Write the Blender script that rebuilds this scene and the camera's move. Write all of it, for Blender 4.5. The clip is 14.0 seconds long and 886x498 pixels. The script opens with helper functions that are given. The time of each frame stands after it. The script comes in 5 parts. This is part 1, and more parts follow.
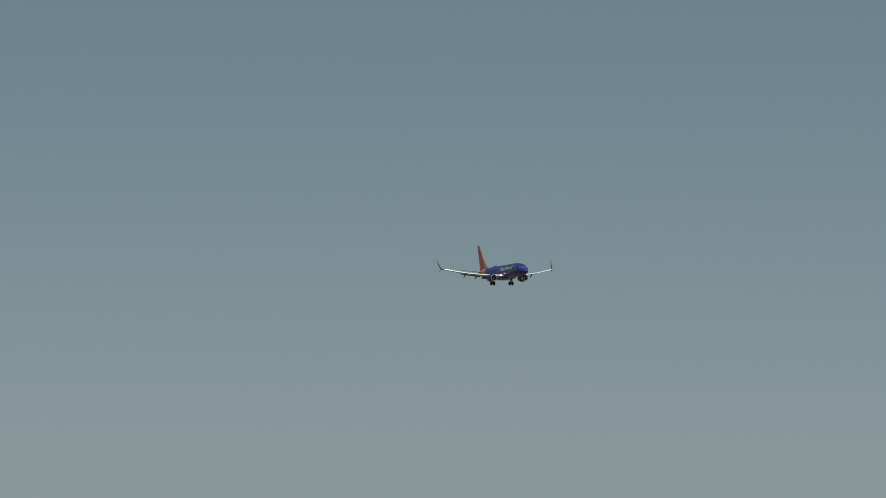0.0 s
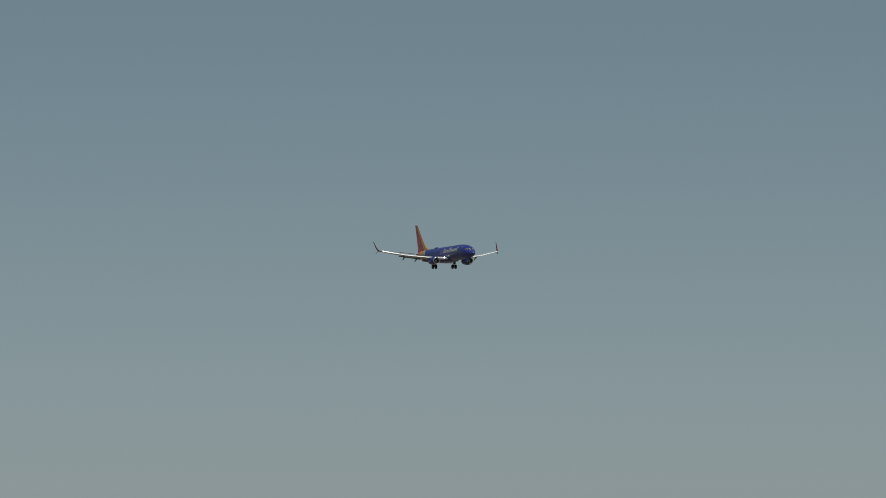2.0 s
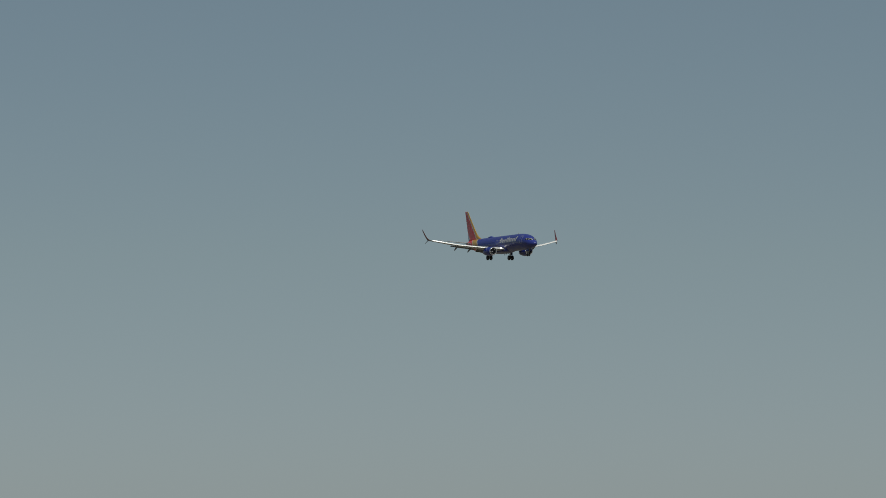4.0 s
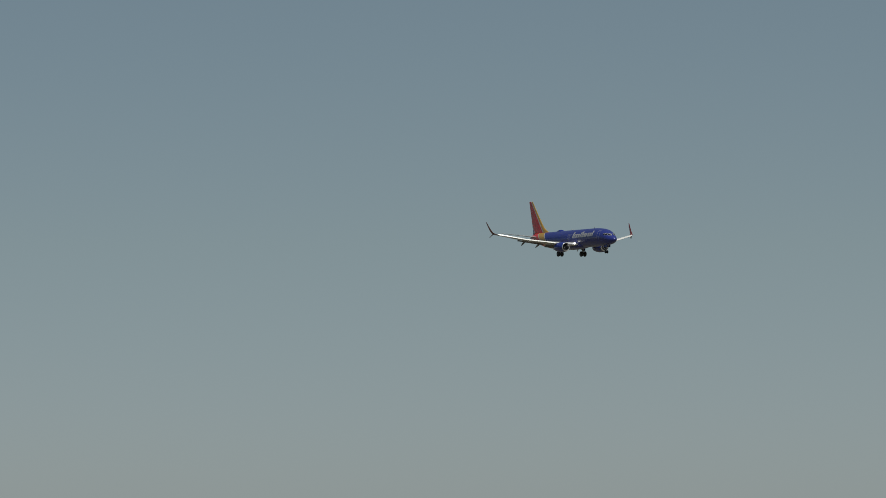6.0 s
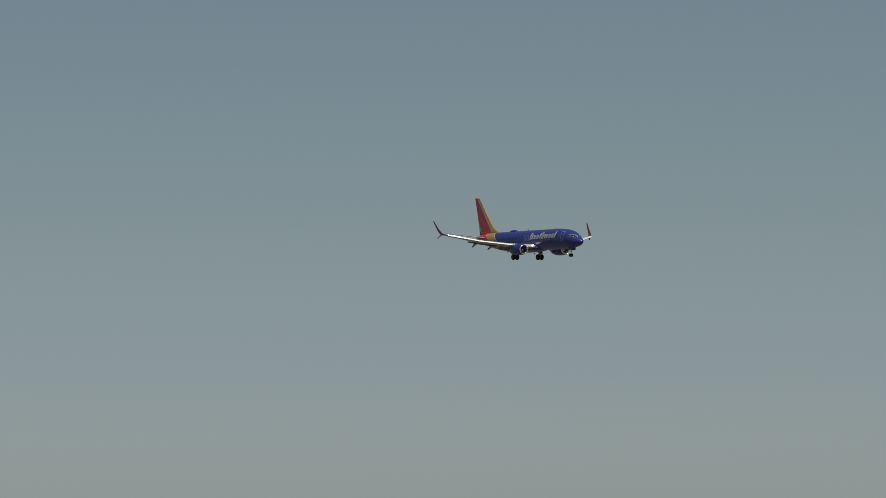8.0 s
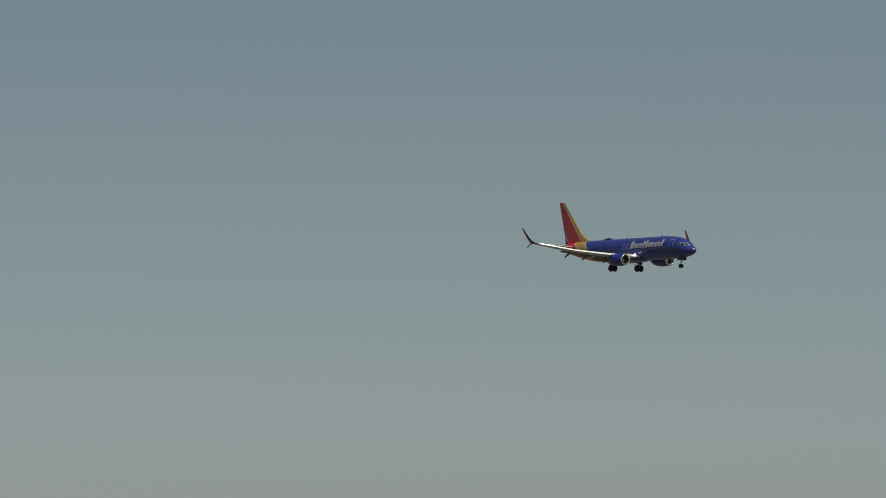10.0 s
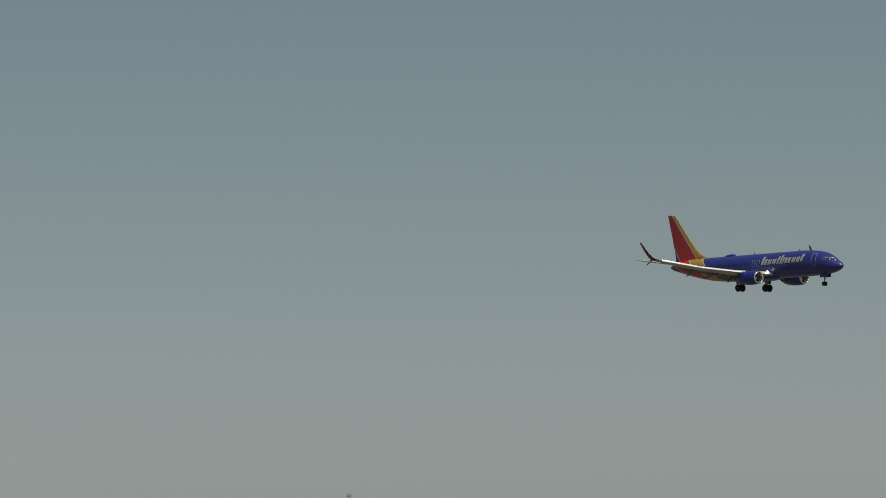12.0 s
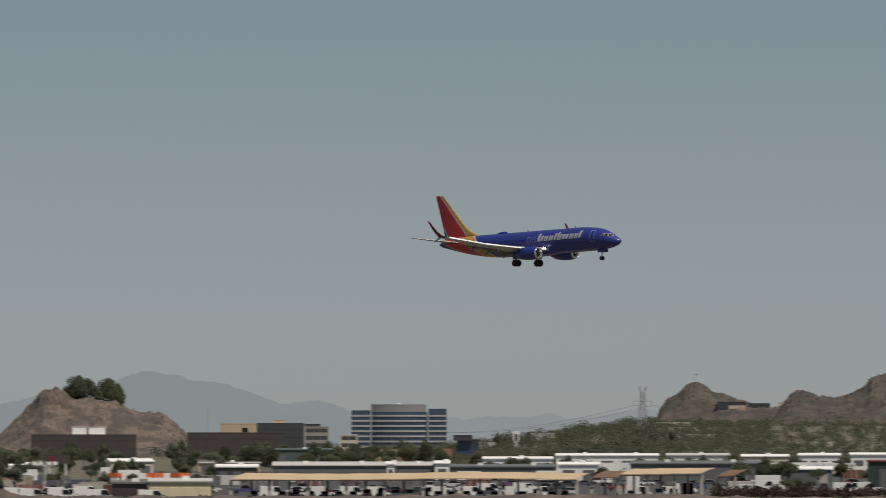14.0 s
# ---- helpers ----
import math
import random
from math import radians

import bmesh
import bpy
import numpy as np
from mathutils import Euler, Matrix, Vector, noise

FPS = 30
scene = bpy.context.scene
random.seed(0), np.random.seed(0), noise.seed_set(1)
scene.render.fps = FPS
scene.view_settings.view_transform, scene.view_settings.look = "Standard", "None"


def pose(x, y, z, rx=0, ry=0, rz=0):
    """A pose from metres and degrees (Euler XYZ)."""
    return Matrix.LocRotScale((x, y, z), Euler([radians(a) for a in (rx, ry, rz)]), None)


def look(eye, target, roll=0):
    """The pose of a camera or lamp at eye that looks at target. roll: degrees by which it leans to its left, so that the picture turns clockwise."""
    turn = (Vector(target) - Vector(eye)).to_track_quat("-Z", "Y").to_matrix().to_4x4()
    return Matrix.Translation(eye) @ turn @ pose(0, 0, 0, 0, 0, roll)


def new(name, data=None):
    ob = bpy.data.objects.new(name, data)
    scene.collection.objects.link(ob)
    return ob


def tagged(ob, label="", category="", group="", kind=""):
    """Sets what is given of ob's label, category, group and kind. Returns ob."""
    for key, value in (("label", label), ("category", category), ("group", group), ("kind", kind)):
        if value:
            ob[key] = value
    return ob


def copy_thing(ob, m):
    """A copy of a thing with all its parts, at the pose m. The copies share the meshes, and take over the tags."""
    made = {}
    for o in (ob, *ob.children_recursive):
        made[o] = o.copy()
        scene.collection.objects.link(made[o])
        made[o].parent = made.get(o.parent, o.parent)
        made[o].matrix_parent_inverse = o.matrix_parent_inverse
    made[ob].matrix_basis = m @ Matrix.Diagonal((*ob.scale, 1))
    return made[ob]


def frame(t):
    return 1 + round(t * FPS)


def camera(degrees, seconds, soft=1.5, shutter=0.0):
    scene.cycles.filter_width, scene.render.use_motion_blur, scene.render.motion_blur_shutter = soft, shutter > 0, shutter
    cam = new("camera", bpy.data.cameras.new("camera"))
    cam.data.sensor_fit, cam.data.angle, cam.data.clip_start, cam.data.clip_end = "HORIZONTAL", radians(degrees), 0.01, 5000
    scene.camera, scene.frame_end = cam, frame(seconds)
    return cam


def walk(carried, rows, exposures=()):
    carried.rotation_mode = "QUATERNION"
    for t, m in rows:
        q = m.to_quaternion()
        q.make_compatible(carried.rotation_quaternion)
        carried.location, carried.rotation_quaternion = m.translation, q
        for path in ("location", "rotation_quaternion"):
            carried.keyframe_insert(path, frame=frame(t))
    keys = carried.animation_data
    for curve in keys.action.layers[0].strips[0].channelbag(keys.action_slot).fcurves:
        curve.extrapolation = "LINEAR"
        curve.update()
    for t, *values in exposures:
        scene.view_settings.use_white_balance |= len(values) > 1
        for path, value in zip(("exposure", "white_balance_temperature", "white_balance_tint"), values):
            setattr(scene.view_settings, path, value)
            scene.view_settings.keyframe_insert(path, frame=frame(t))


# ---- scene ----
# bearing of the view's middle line at the end of the clip, degrees anticlockwise from +X
AXIS = 129.973
EYE = (0.0, 0.0, 13.0)

cam = camera(9.848, 14.0, soft=0.85, shutter=0.12)


CAM_ROWS = [
    (0, 159.379, 3.749),
    (0.5, 159.154, 3.747),
    (1, 158.694, 3.713),
    (1.2, 158.010, 3.686),
    (1.5, 157.270, 3.617),
    (1.8, 156.886, 3.575),
    (2, 156.667, 3.521),
    (2.5, 156.311, 3.464),
    (2.8, 156.300, 3.459),
    (3, 156.234, 3.432),
    (3.2, 156.155, 3.425),
    (5.3, 152.548, 3.276),
    (5.5, 152.625, 3.270),
    (5.8, 152.663, 3.252),
    (6, 152.570, 3.250),
    (6.2, 152.293, 3.238),
    (6.5, 151.882, 3.218),
    (6.8, 151.576, 3.222),
    (7, 151.343, 3.210),
    (7.2, 151.021, 3.226),
    (7.5, 149.644, 3.214),
    (8, 148.334, 3.185),
    (8.2, 147.917, 3.173),
    (10.3, 144.415, 3.127),
    (10.5, 144.220, 3.100),
    (10.8, 143.737, 3.092),
    (11, 143.511, 3.098),
    (11.2, 142.890, 3.325),
    (11.3, 142.200, 3.526),
    (11.5, 141.703, 3.650),
    (11.8, 140.736, 3.512),
    (12, 140.134, 3.003),
    (12.5, 138.386, 2.644),
    (13, 135.901, 2.411),
    (13.5, 133.363, 2.223),
    (13.8, 131.589, 2.136),
    (14, 129.973, 2.059),
]
PLANE_ROWS = [
    (0, -1391.5, 542.5, 104.1, 1.3, 0.30, 0.0),
    (0.5, -1357.5, 542.5, 102.0, 1.3, 0.32, 0.0),
    (1, -1323.4, 542.6, 99.9, 1.3, 0.33, 0.0),
    (1.5, -1289.2, 542.4, 97.8, 1.3, 0.35, 0.0),
    (2, -1255.1, 542.4, 95.7, 1.3, 0.37, 0.0),
    (2.5, -1221.1, 542.5, 93.6, 1.3, 0.38, 0.0),
    (3, -1187.1, 542.5, 91.5, 1.3, 0.40, 0.0),
    (3.2, -1173.5, 542.6, 90.7, 1.3, 0.33, 0.0),
    (5.3, -1030.3, 542.5, 81.9, 1.3, -0.45, 0.0),
    (5.5, -1016.7, 542.5, 81.0, 1.3, -0.53, 0.0),
    (6, -982.9, 542.7, 78.9, 1.3, -0.71, 0.0),
    (6.5, -948.9, 542.8, 76.9, 1.3, -0.90, 0.0),
    (7, -915.0, 542.9, 74.8, 1.3, -0.90, 0.0),
    (7.5, -880.6, 542.7, 72.7, 1.3, -0.90, 0.0),
    (8, -846.5, 542.6, 70.6, 1.3, -0.90, 0.0),
    (8.2, -832.9, 542.6, 69.7, 1.3, -0.86, 0.0),
    (10.3, -690.4, 543.2, 60.7, 1.3, -0.39, 0.0),
    (10.5, -677.0, 543.4, 59.6, 1.3, -0.35, 0.0),
    (11, -643.4, 543.9, 57.0, 1.3, 0.05, 0.0),
    (11.5, -609.1, 543.8, 54.5, 1.3, 0.45, 0.0),
    (12, -575.0, 543.9, 51.7, 1.3, 0.85, 0.0),
    (12.2, -561.5, 543.7, 50.7, 1.3, 1.01, 0.0),
    (12.3, -554.8, 543.6, 50.3, 1.3, 1.09, 0.0),
    (12.5, -541.3, 543.4, 49.3, 1.3, 1.25, 0.0),
    (12.8, -539.4, 562.5, 48.3, 1.3, 1.42, 0.0),
    (13, -541.4, 581.5, 47.8, 1.3, 1.53, 0.0),
    (13.5, -542.6, 624.4, 46.5, 1.3, 1.82, 0.0),
    (14, -532.2, 658.4, 44.4, 1.3, 2.10, 0.0),
]



def aim(yaw, pitch):
    a, e = radians(yaw), radians(pitch)
    return look(EYE, (EYE[0] + math.cos(a) * math.cos(e) * 100, EYE[1] + math.sin(a) * math.cos(e) * 100, EYE[2] + math.sin(e) * 100))


walk(cam, [(t, aim(yaw, pitch)) for t, yaw, pitch in CAM_ROWS],
     [(0.0, -0.17, 6350, 7), (5.5, -0.14, 6450, 8), (8.0, -0.11, 6560, 8.5), (10.5, -0.10, 6680, 9.5), (12.0, -0.10, 6780, 10), (13.0, -0.07, 6740, 12.5), (14.0, 0.01, 6660, 15)])

# ---- light ----
SUN_AZ, SUN_EL = -6.0, 61.0
world = bpy.data.worlds.new("world")
scene.world = world
world.use_nodes = True
wn = world.node_tree.nodes
sky = wn.new("ShaderNodeTexSky")
sky.sky_type = "NISHITA"
sky.sun_disc = False
sky.sun_elevation = radians(SUN_EL)
sky.sun_rotation = radians(90 - SUN_AZ)
sky.altitude = 340
sky.air_density, sky.dust_density, sky.ozone_density = 0.55, 0.5, 1.2
haze = wn.new("ShaderNodeMix")
haze.data_type = "RGBA"
haze.inputs[0].default_value = 0.4
haze.inputs[7].default_value = (5.65, 6.25, 5.35, 1)
world.node_tree.links.new(sky.outputs[0], haze.inputs[6])
# the dust thins out with height above the horizon
way = wn.new("ShaderNodeTexCoord")
split = wn.new("ShaderNodeSeparateXYZ")
world.node_tree.links.new(way.outputs["Generated"], split.inputs[0])
height = wn.new("ShaderNodeMapRange")
height.inputs["From Max"].default_value = 0.12
world.node_tree.links.new(split.outputs[2], height.inputs[0])
tint = wn.new("ShaderNodeValToRGB")
for position, colour in ((0.0, (1.03, 1.01, 1.06)), (0.2, (1.02, 1.005, 1.03)), (0.48, (0.985, 0.995, 0.965)), (0.8, (0.90, 0.955, 0.96)), (1.0, (0.86, 0.93, 0.955))):
    stop = tint.color_ramp.elements[0] if position == 0.0 else tint.color_ramp.elements[-1] if position == 1.0 else tint.color_ramp.elements.new(position)
    stop.position, stop.color = position, (*colour, 1)
world.node_tree.links.new(height.outputs[0], tint.inputs[0])
clear = wn.new("ShaderNodeMix")
clear.data_type, clear.blend_type = "RGBA", "MULTIPLY"
clear.inputs[0].default_value = 1.0
world.node_tree.links.new(haze.outputs[2], clear.inputs[6])
world.node_tree.links.new(tint.outputs[0], clear.inputs[7])
world.node_tree.links.new(clear.outputs[2], wn["Background"].inputs[0])
wn["Background"].inputs[1].default_value = 0.055
sun = new("sun", bpy.data.lights.new("sun", "SUN"))
sun.data.energy, sun.data.angle, sun.data.color = 3.6, radians(0.53), (1.0, 0.95, 0.86)
sa, se = radians(SUN_AZ), radians(SUN_EL)
sun.matrix_world = look((math.cos(sa) * math.cos(se) * 50, math.sin(sa) * math.cos(se) * 50, math.sin(se) * 50), (0, 0, 0))


# ---- materials ----
def nodes_of(name):
    m = bpy.data.materials.new(name)
    m.use_nodes = True
    return m, m.node_tree.nodes, m.node_tree.links, m.node_tree.nodes["Principled BSDF"]


def mix(n, l, fac, a, b):
    x = n.new("ShaderNodeMix")
    x.data_type = "RGBA"
    for sock, v in ((x.inputs[0], fac), (x.inputs[6], a), (x.inputs[7], b)):
        if isinstance(v, (int, float)):
            sock.default_value = v
        elif isinstance(v, tuple):
            sock.default_value = (*v, 1)
        else:
            l.new(v, sock)
    return x.outputs[2]


def math_node(n, l, op, a, b=0.0):
    x = n.new("ShaderNodeMath")
    x.operation = op
    for sock, v in zip(x.inputs, (a, b)):
        if isinstance(v, (int, float)):
            sock.default_value = v
        else:
            l.new(v, sock)
    return x.outputs[0]


def noise_of(n, l, scale, detail=4.0, coord="Object", stretch=None):
    tc = n.new("ShaderNodeTexCoord")
    t = n.new("ShaderNodeTexNoise")
    t.inputs["Scale"].default_value, t.inputs["Detail"].default_value = scale, detail
    src = tc.outputs[coord]
    if stretch:
        mp = n.new("ShaderNodeMapping")
        mp.inputs["Scale"].default_value = stretch
        l.new(src, mp.inputs[0])
        src = mp.outputs[0]
    l.new(src, t.inputs["Vector"])
    return t.outputs["Fac"]


def ramp(n, l, fac, stops):
    r = n.new("ShaderNodeValToRGB")
    while len(r.color_ramp.elements) < len(stops):
        r.color_ramp.elements.new(0.5)
    for e, (p, c) in zip(r.color_ramp.elements, stops):
        e.position, e.color = p, (*c, 1)
    l.new(fac, r.inputs[0])
    return r.outputs[0]


def plain(name, color, rough=0.6, metal=0.0, vary=0.25, scale=0.6, fine=9.0, bump=0.0, coat=0.0):
    """A worn surface: a broad and a fine variation of one colour."""
    m, n, l, b = nodes_of(name)
    dark = tuple(c * (1 - vary) for c in color)
    light = tuple(min(1.0, c * (1 + vary * 0.6)) for c in color)
    c1 = mix(n, l, noise_of(n, l, scale), dark, light)
    f2 = noise_of(n, l, fine, 6)
    c2 = mix(n, l, math_node(n, l, "MULTIPLY", f2, 0.35), c1, dark)
    l.new(c2, b.inputs["Base Color"])
    b.inputs["Roughness"].default_value, b.inputs["Metallic"].default_value = rough, metal
    b.inputs["Coat Weight"].default_value, b.inputs["Coat Roughness"].default_value = coat, 0.12
    if bump:
        bp = n.new("ShaderNodeBump")
        bp.inputs["Strength"].default_value = bump
        l.new(f2, bp.inputs["Height"])
        l.new(bp.outputs[0], b.inputs["Normal"])
    return m


BLUE, GOLD, RED, SILVER = (0.010, 0.024, 0.215), (0.40, 0.235, 0.04), (0.54, 0.008, 0.02), (0.46, 0.46, 0.47)


def livery(name, fin):
    """Blue paint with a gold, a red and again a blue band, parted by thin silver lines; the bands lean with height."""
    m, n, l, b = nodes_of(name)
    tc = n.new("ShaderNodeTexCoord")
    sp = n.new("ShaderNodeSeparateXYZ")
    l.new(tc.outputs["Object"], sp.inputs[0])
    s = math_node(n, l, "SUBTRACT", 18.0, sp.outputs[0])
    z = sp.outputs[2]
    wear = noise_of(n, l, 0.5)
    fine = noise_of(n, l, 3.5, 7)
    if fin:
        # leading-edge gold strip, red middle, blue wedge at the trailing edge
        edges = [(None, GOLD), ((33.76, 0.79, 4.0), RED), ((37.35, 0.62, 3.6), BLUE)]
    else:
        edges = [(None, BLUE), ((27.9, 1.25, 0.0), GOLD), ((30.5, 1.67, 0.0), RED), ((34.7, 2.1, 0.0), BLUE)]
    col = None
    for edge, c in edges:
        c = mix(n, l, wear, tuple(v * 0.86 for v in c), tuple(v * 1.1 for v in c))
        if edge is None:
            col = c
            continue
        s0, k, z0 = edge
        line = math_node(n, l, "SUBTRACT", s, math_node(n, l, "ADD", math_node(n, l, "MULTIPLY", math_node(n, l, "SUBTRACT", z, z0), k), s0))
        col = mix(n, l, math_node(n, l, "GREATER_THAN", line, -0.14), col, SILVER)
        col = mix(n, l, math_node(n, l, "GREATER_THAN", line, 0.14), col, c)
    grime = mix(n, l, math_node(n, l, "MULTIPLY", math_node(n, l, "POWER", fine, 2.0), 0.3), col, (0.13, 0.12, 0.12))
    l.new(grime, b.inputs["Base Color"])
    b.inputs["Roughness"].default_value = 0.34
    b.inputs["Coat Weight"].default_value, b.inputs["Coat Roughness"].default_value = 0.2, 0.16
    bp = n.new("ShaderNodeBump")
    bp.inputs["Strength"].default_value = 0.03
    l.new(fine, bp.inputs["Height"])
    l.new(bp.outputs[0], b.inputs["Normal"])
    return m


def glow(name, color, strength):
    m, n, l, b = nodes_of(name)
    b.inputs["Base Color"].default_value = (*color, 1)
    b.inputs["Emission Color"].default_value = (*color, 1)
    b.inputs["Emission Strength"].default_value = strength
    return m


M_BODY = livery("body_paint", False)
M_FIN = livery("fin_paint", True)
M_BLUE = plain("blue_paint", BLUE, 0.34, vary=0.12, coat=0.2)
M_WINGLET = plain("winglet_paint", (0.17, 0.018, 0.02), 0.35, vary=0.2, coat=0.4)
M_WING = plain("wing_grey", (0.42, 0.43, 0.44), 0.42, vary=0.16, scale=0.8)
M_UNDER = plain("flap_grey", (0.15, 0.15, 0.16), 0.5, vary=0.2)
M_SLAT = plain("bare_aluminium", (0.86, 0.86, 0.85), 0.38, 0.25, vary=0.08)
M_LIP = plain("polished_lip", (0.82, 0.82, 0.84), 0.22, 0.9, vary=0.06)
M_DARK = plain("dark_metal", (0.035, 0.035, 0.04), 0.5, 0.5, vary=0.3)
M_STRUT = plain("gear_steel", (0.30, 0.30, 0.31), 0.4, 0.5, vary=0.2)
M_TYRE = plain("tyre_rubber", (0.016, 0.016, 0.017), 0.8, vary=0.3)
M_TITLE = plain("silver_film", (0.5, 0.5, 0.51), 0.35, 0.3, vary=0.1)
M_OUTLINE = plain("outline_film", (0.30, 0.31, 0.42), 0.4, 0.1, vary=0.1)
M_GLASS = plain("cockpit_glass", (0.012, 0.014, 0.018), 0.08, vary=0.1)
M_PANE = plain("cabin_pane", (0.007, 0.015, 0.15), 0.25, vary=0.1)
M_LAMP = glow("landing_lamp", (1.0, 0.96, 0.86), 7.0)


def rock_material(name, base, dark, scrub):
    m, n, l, b = nodes_of(name)
    big = noise_of(n, l, 0.03, 8)
    mid = noise_of(n, l, 0.22, 9, stretch=(1, 1, 0.6))
    fine = noise_of(n, l, 0.8, 7)
    c = mix(n, l, big, tuple(v * 0.8 for v in base), tuple(v * 1.15 for v in base))
    patch_of = noise_of(n, l, 0.075, 9, stretch=(1, 1, 1.6))
    c = mix(n, l, ramp(n, l, patch_of, [(0.46, (0, 0, 0)), (0.56, (0.85, 0.85, 0.85))]), c, dark)
    c = mix(n, l, ramp(n, l, mid, [(0.42, (0, 0, 0)), (0.75, (0.8, 0.8, 0.8))]), c, dark)
    c = mix(n, l, ramp(n, l, fine, [(0.5, (0, 0, 0)), (0.6, (0.9, 0.9, 0.9))]), c, scrub)
    l.new(c, b.inputs["Base Color"])
    b.inputs["Roughness"].default_value = 0.95
    bp = n.new("ShaderNodeBump")
    bp.inputs["Strength"].default_value, bp.inputs["Distance"].default_value = 0.4, 1.2
    l.new(fine, bp.inputs["Height"])
    l.new(bp.outputs[0], b.inputs["Normal"])
    return m


M_HILL = rock_material("desert_hill_rock", (0.175, 0.13, 0.106), (0.07, 0.056, 0.05), (0.072, 0.068, 0.05))
M_BUTTE = rock_material("varnished_rock", (0.108, 0.084, 0.071), (0.048, 0.041, 0.037), (0.058, 0.06, 0.043))


def foliage(name, a, c):
    m, n, l, b = nodes_of(name)
    oi = n.new("ShaderNodeObjectInfo")
    ge = n.new("ShaderNodeNewGeometry")
    c1 = mix(n, l, ge.outputs["Random Per Island"], a, c)
    c2 = mix(n, l, math_node(n, l, "MULTIPLY", oi.outputs["Random"], 0.5), c1, (0.13, 0.12, 0.06))
    l.new(c2, b.inputs["Base Color"])
    b.inputs["Roughness"].default_value = 0.8
    # thin leaves let part of the sun through
    thin = n.new("ShaderNodeBsdfTranslucent")
    both = n.new("ShaderNodeMixShader")
    both.inputs[0].default_value = 0.5
    l.new(c2, thin.inputs[0])
    l.new(b.outputs[0], both.inputs[1])
    l.new(thin.outputs[0], both.inputs[2])
    l.new(both.outputs[0], n["Material Output"].inputs[0])
    return m


M_LEAF = foliage("dusty_leaves", (0.108, 0.13, 0.084), (0.146, 0.17, 0.11))
M_WOODS = foliage("far_leaves", (0.1, 0.118, 0.077), (0.13, 0.148, 0.098))
M_DRY = foliage("dry_brush", (0.045, 0.035, 0.028), (0.09, 0.068, 0.05))
M_BARK = plain("bark", (0.12, 0.09, 0.065), 0.9, vary=0.3)


def ground_material():
    m, n, l, b = nodes_of("desert_ground")
    big = noise_of(n, l, 0.006, 6)
    mid = noise_of(n, l, 0.05, 6)
    fine = noise_of(n, l, 0.6, 5)
    c = mix(n, l, big, (0.125, 0.104, 0.083), (0.185, 0.152, 0.12))
    c = mix(n, l, ramp(n, l, mid, [(0.36, (0, 0, 0)), (0.54, (1, 1, 1))]), c, (0.085, 0.09, 0.056))
    c = mix(n, l, math_node(n, l, "MULTIPLY", fine, 0.4), c, (0.14, 0.105, 0.08))
    l.new(c, b.inputs["Base Color"])
    b.inputs["Roughness"].default_value = 0.95
    return m


M_GROUND = ground_material()
M_ASPHALT = plain("asphalt", (0.06, 0.058, 0.055), 0.85, vary=0.25, scale=0.1)
M_WHITE = plain("white_paint", (0.84, 0.83, 0.79), 0.6, vary=0.12, scale=0.2)
M_CREAM = plain("cream_stucco", (0.56, 0.505, 0.41), 0.85, vary=0.15, scale=0.3)
M_TAN = plain("tan_stucco", (0.50, 0.38, 0.26), 0.85, vary=0.15, scale=0.3)
M_BROWN = plain("brown_cladding", (0.074, 0.062, 0.058), 0.35, vary=0.3, scale=0.15)
M_GREY = plain("grey_metal_roof", (0.14, 0.148, 0.15), 0.55, 0.1, vary=0.2, scale=0.2)
M_TOWER = plain("tower_concrete", (0.38, 0.385, 0.385), 0.8, vary=0.12, scale=0.2)
M_CHARCOAL = plain("charcoal_cladding", (0.062, 0.064, 0.068), 0.4, vary=0.25, scale=0.15)
M_LGREY = plain("light_concrete", (0.48, 0.47, 0.45), 0.8, vary=0.12, scale=0.2)
M_CANVAS = plain("tan_canopy", (0.52, 0.385, 0.245), 0.8, vary=0.14, scale=0.15)
# carport sheets turned from the sun: their shade is painted in as dark brown
M_SHADED_CANVAS = plain("shaded_brown_sheet", (0.17, 0.10, 0.06), 0.8, vary=0.2, scale=0.3)
M_TAUPE = plain("taupe_concrete", (0.30, 0.275, 0.25), 0.8, vary=0.15, scale=0.2)
M_POST = plain("post_paint", (0.46, 0.43, 0.38), 0.6, vary=0.2)
M_WINDOW = plain("blue_glass", (0.045, 0.075, 0.135), 0.14, vary=0.3, scale=0.1)
M_ORANGE = plain("orange_paint", (0.72, 0.16, 0.045), 0.55, vary=0.12)
M_MAROON = plain("maroon_paint", (0.16, 0.022, 0.025), 0.55, vary=0.15)
M_GREENBOX = plain("dark_green_paint", (0.03, 0.05, 0.042), 0.6, vary=0.2)
M_TEAL = plain("teal_paint", (0.07, 0.105, 0.09), 0.6, vary=0.2)
M_SIDING = plain("pale_yellow_siding", (0.66, 0.58, 0.39), 0.8, vary=0.12, scale=0.3)
M_SCREEN = plain("grey_metal_screen", (0.27, 0.27, 0.275), 0.5, 0.1, vary=0.15, scale=0.2)
M_TERRA = plain("terracotta_stucco", (0.30, 0.17, 0.12), 0.85, vary=0.2, scale=0.3)
M_YELLOW = plain("yellow_paint", (0.55, 0.48, 0.05), 0.6, vary=0.15)
M_STEEL = plain("galvanised_steel", (0.30, 0.30, 0.305), 0.6, 0.3, vary=0.2)
M_CABLE = plain("cable", (0.08, 0.08, 0.08), 0.7, vary=0.1)


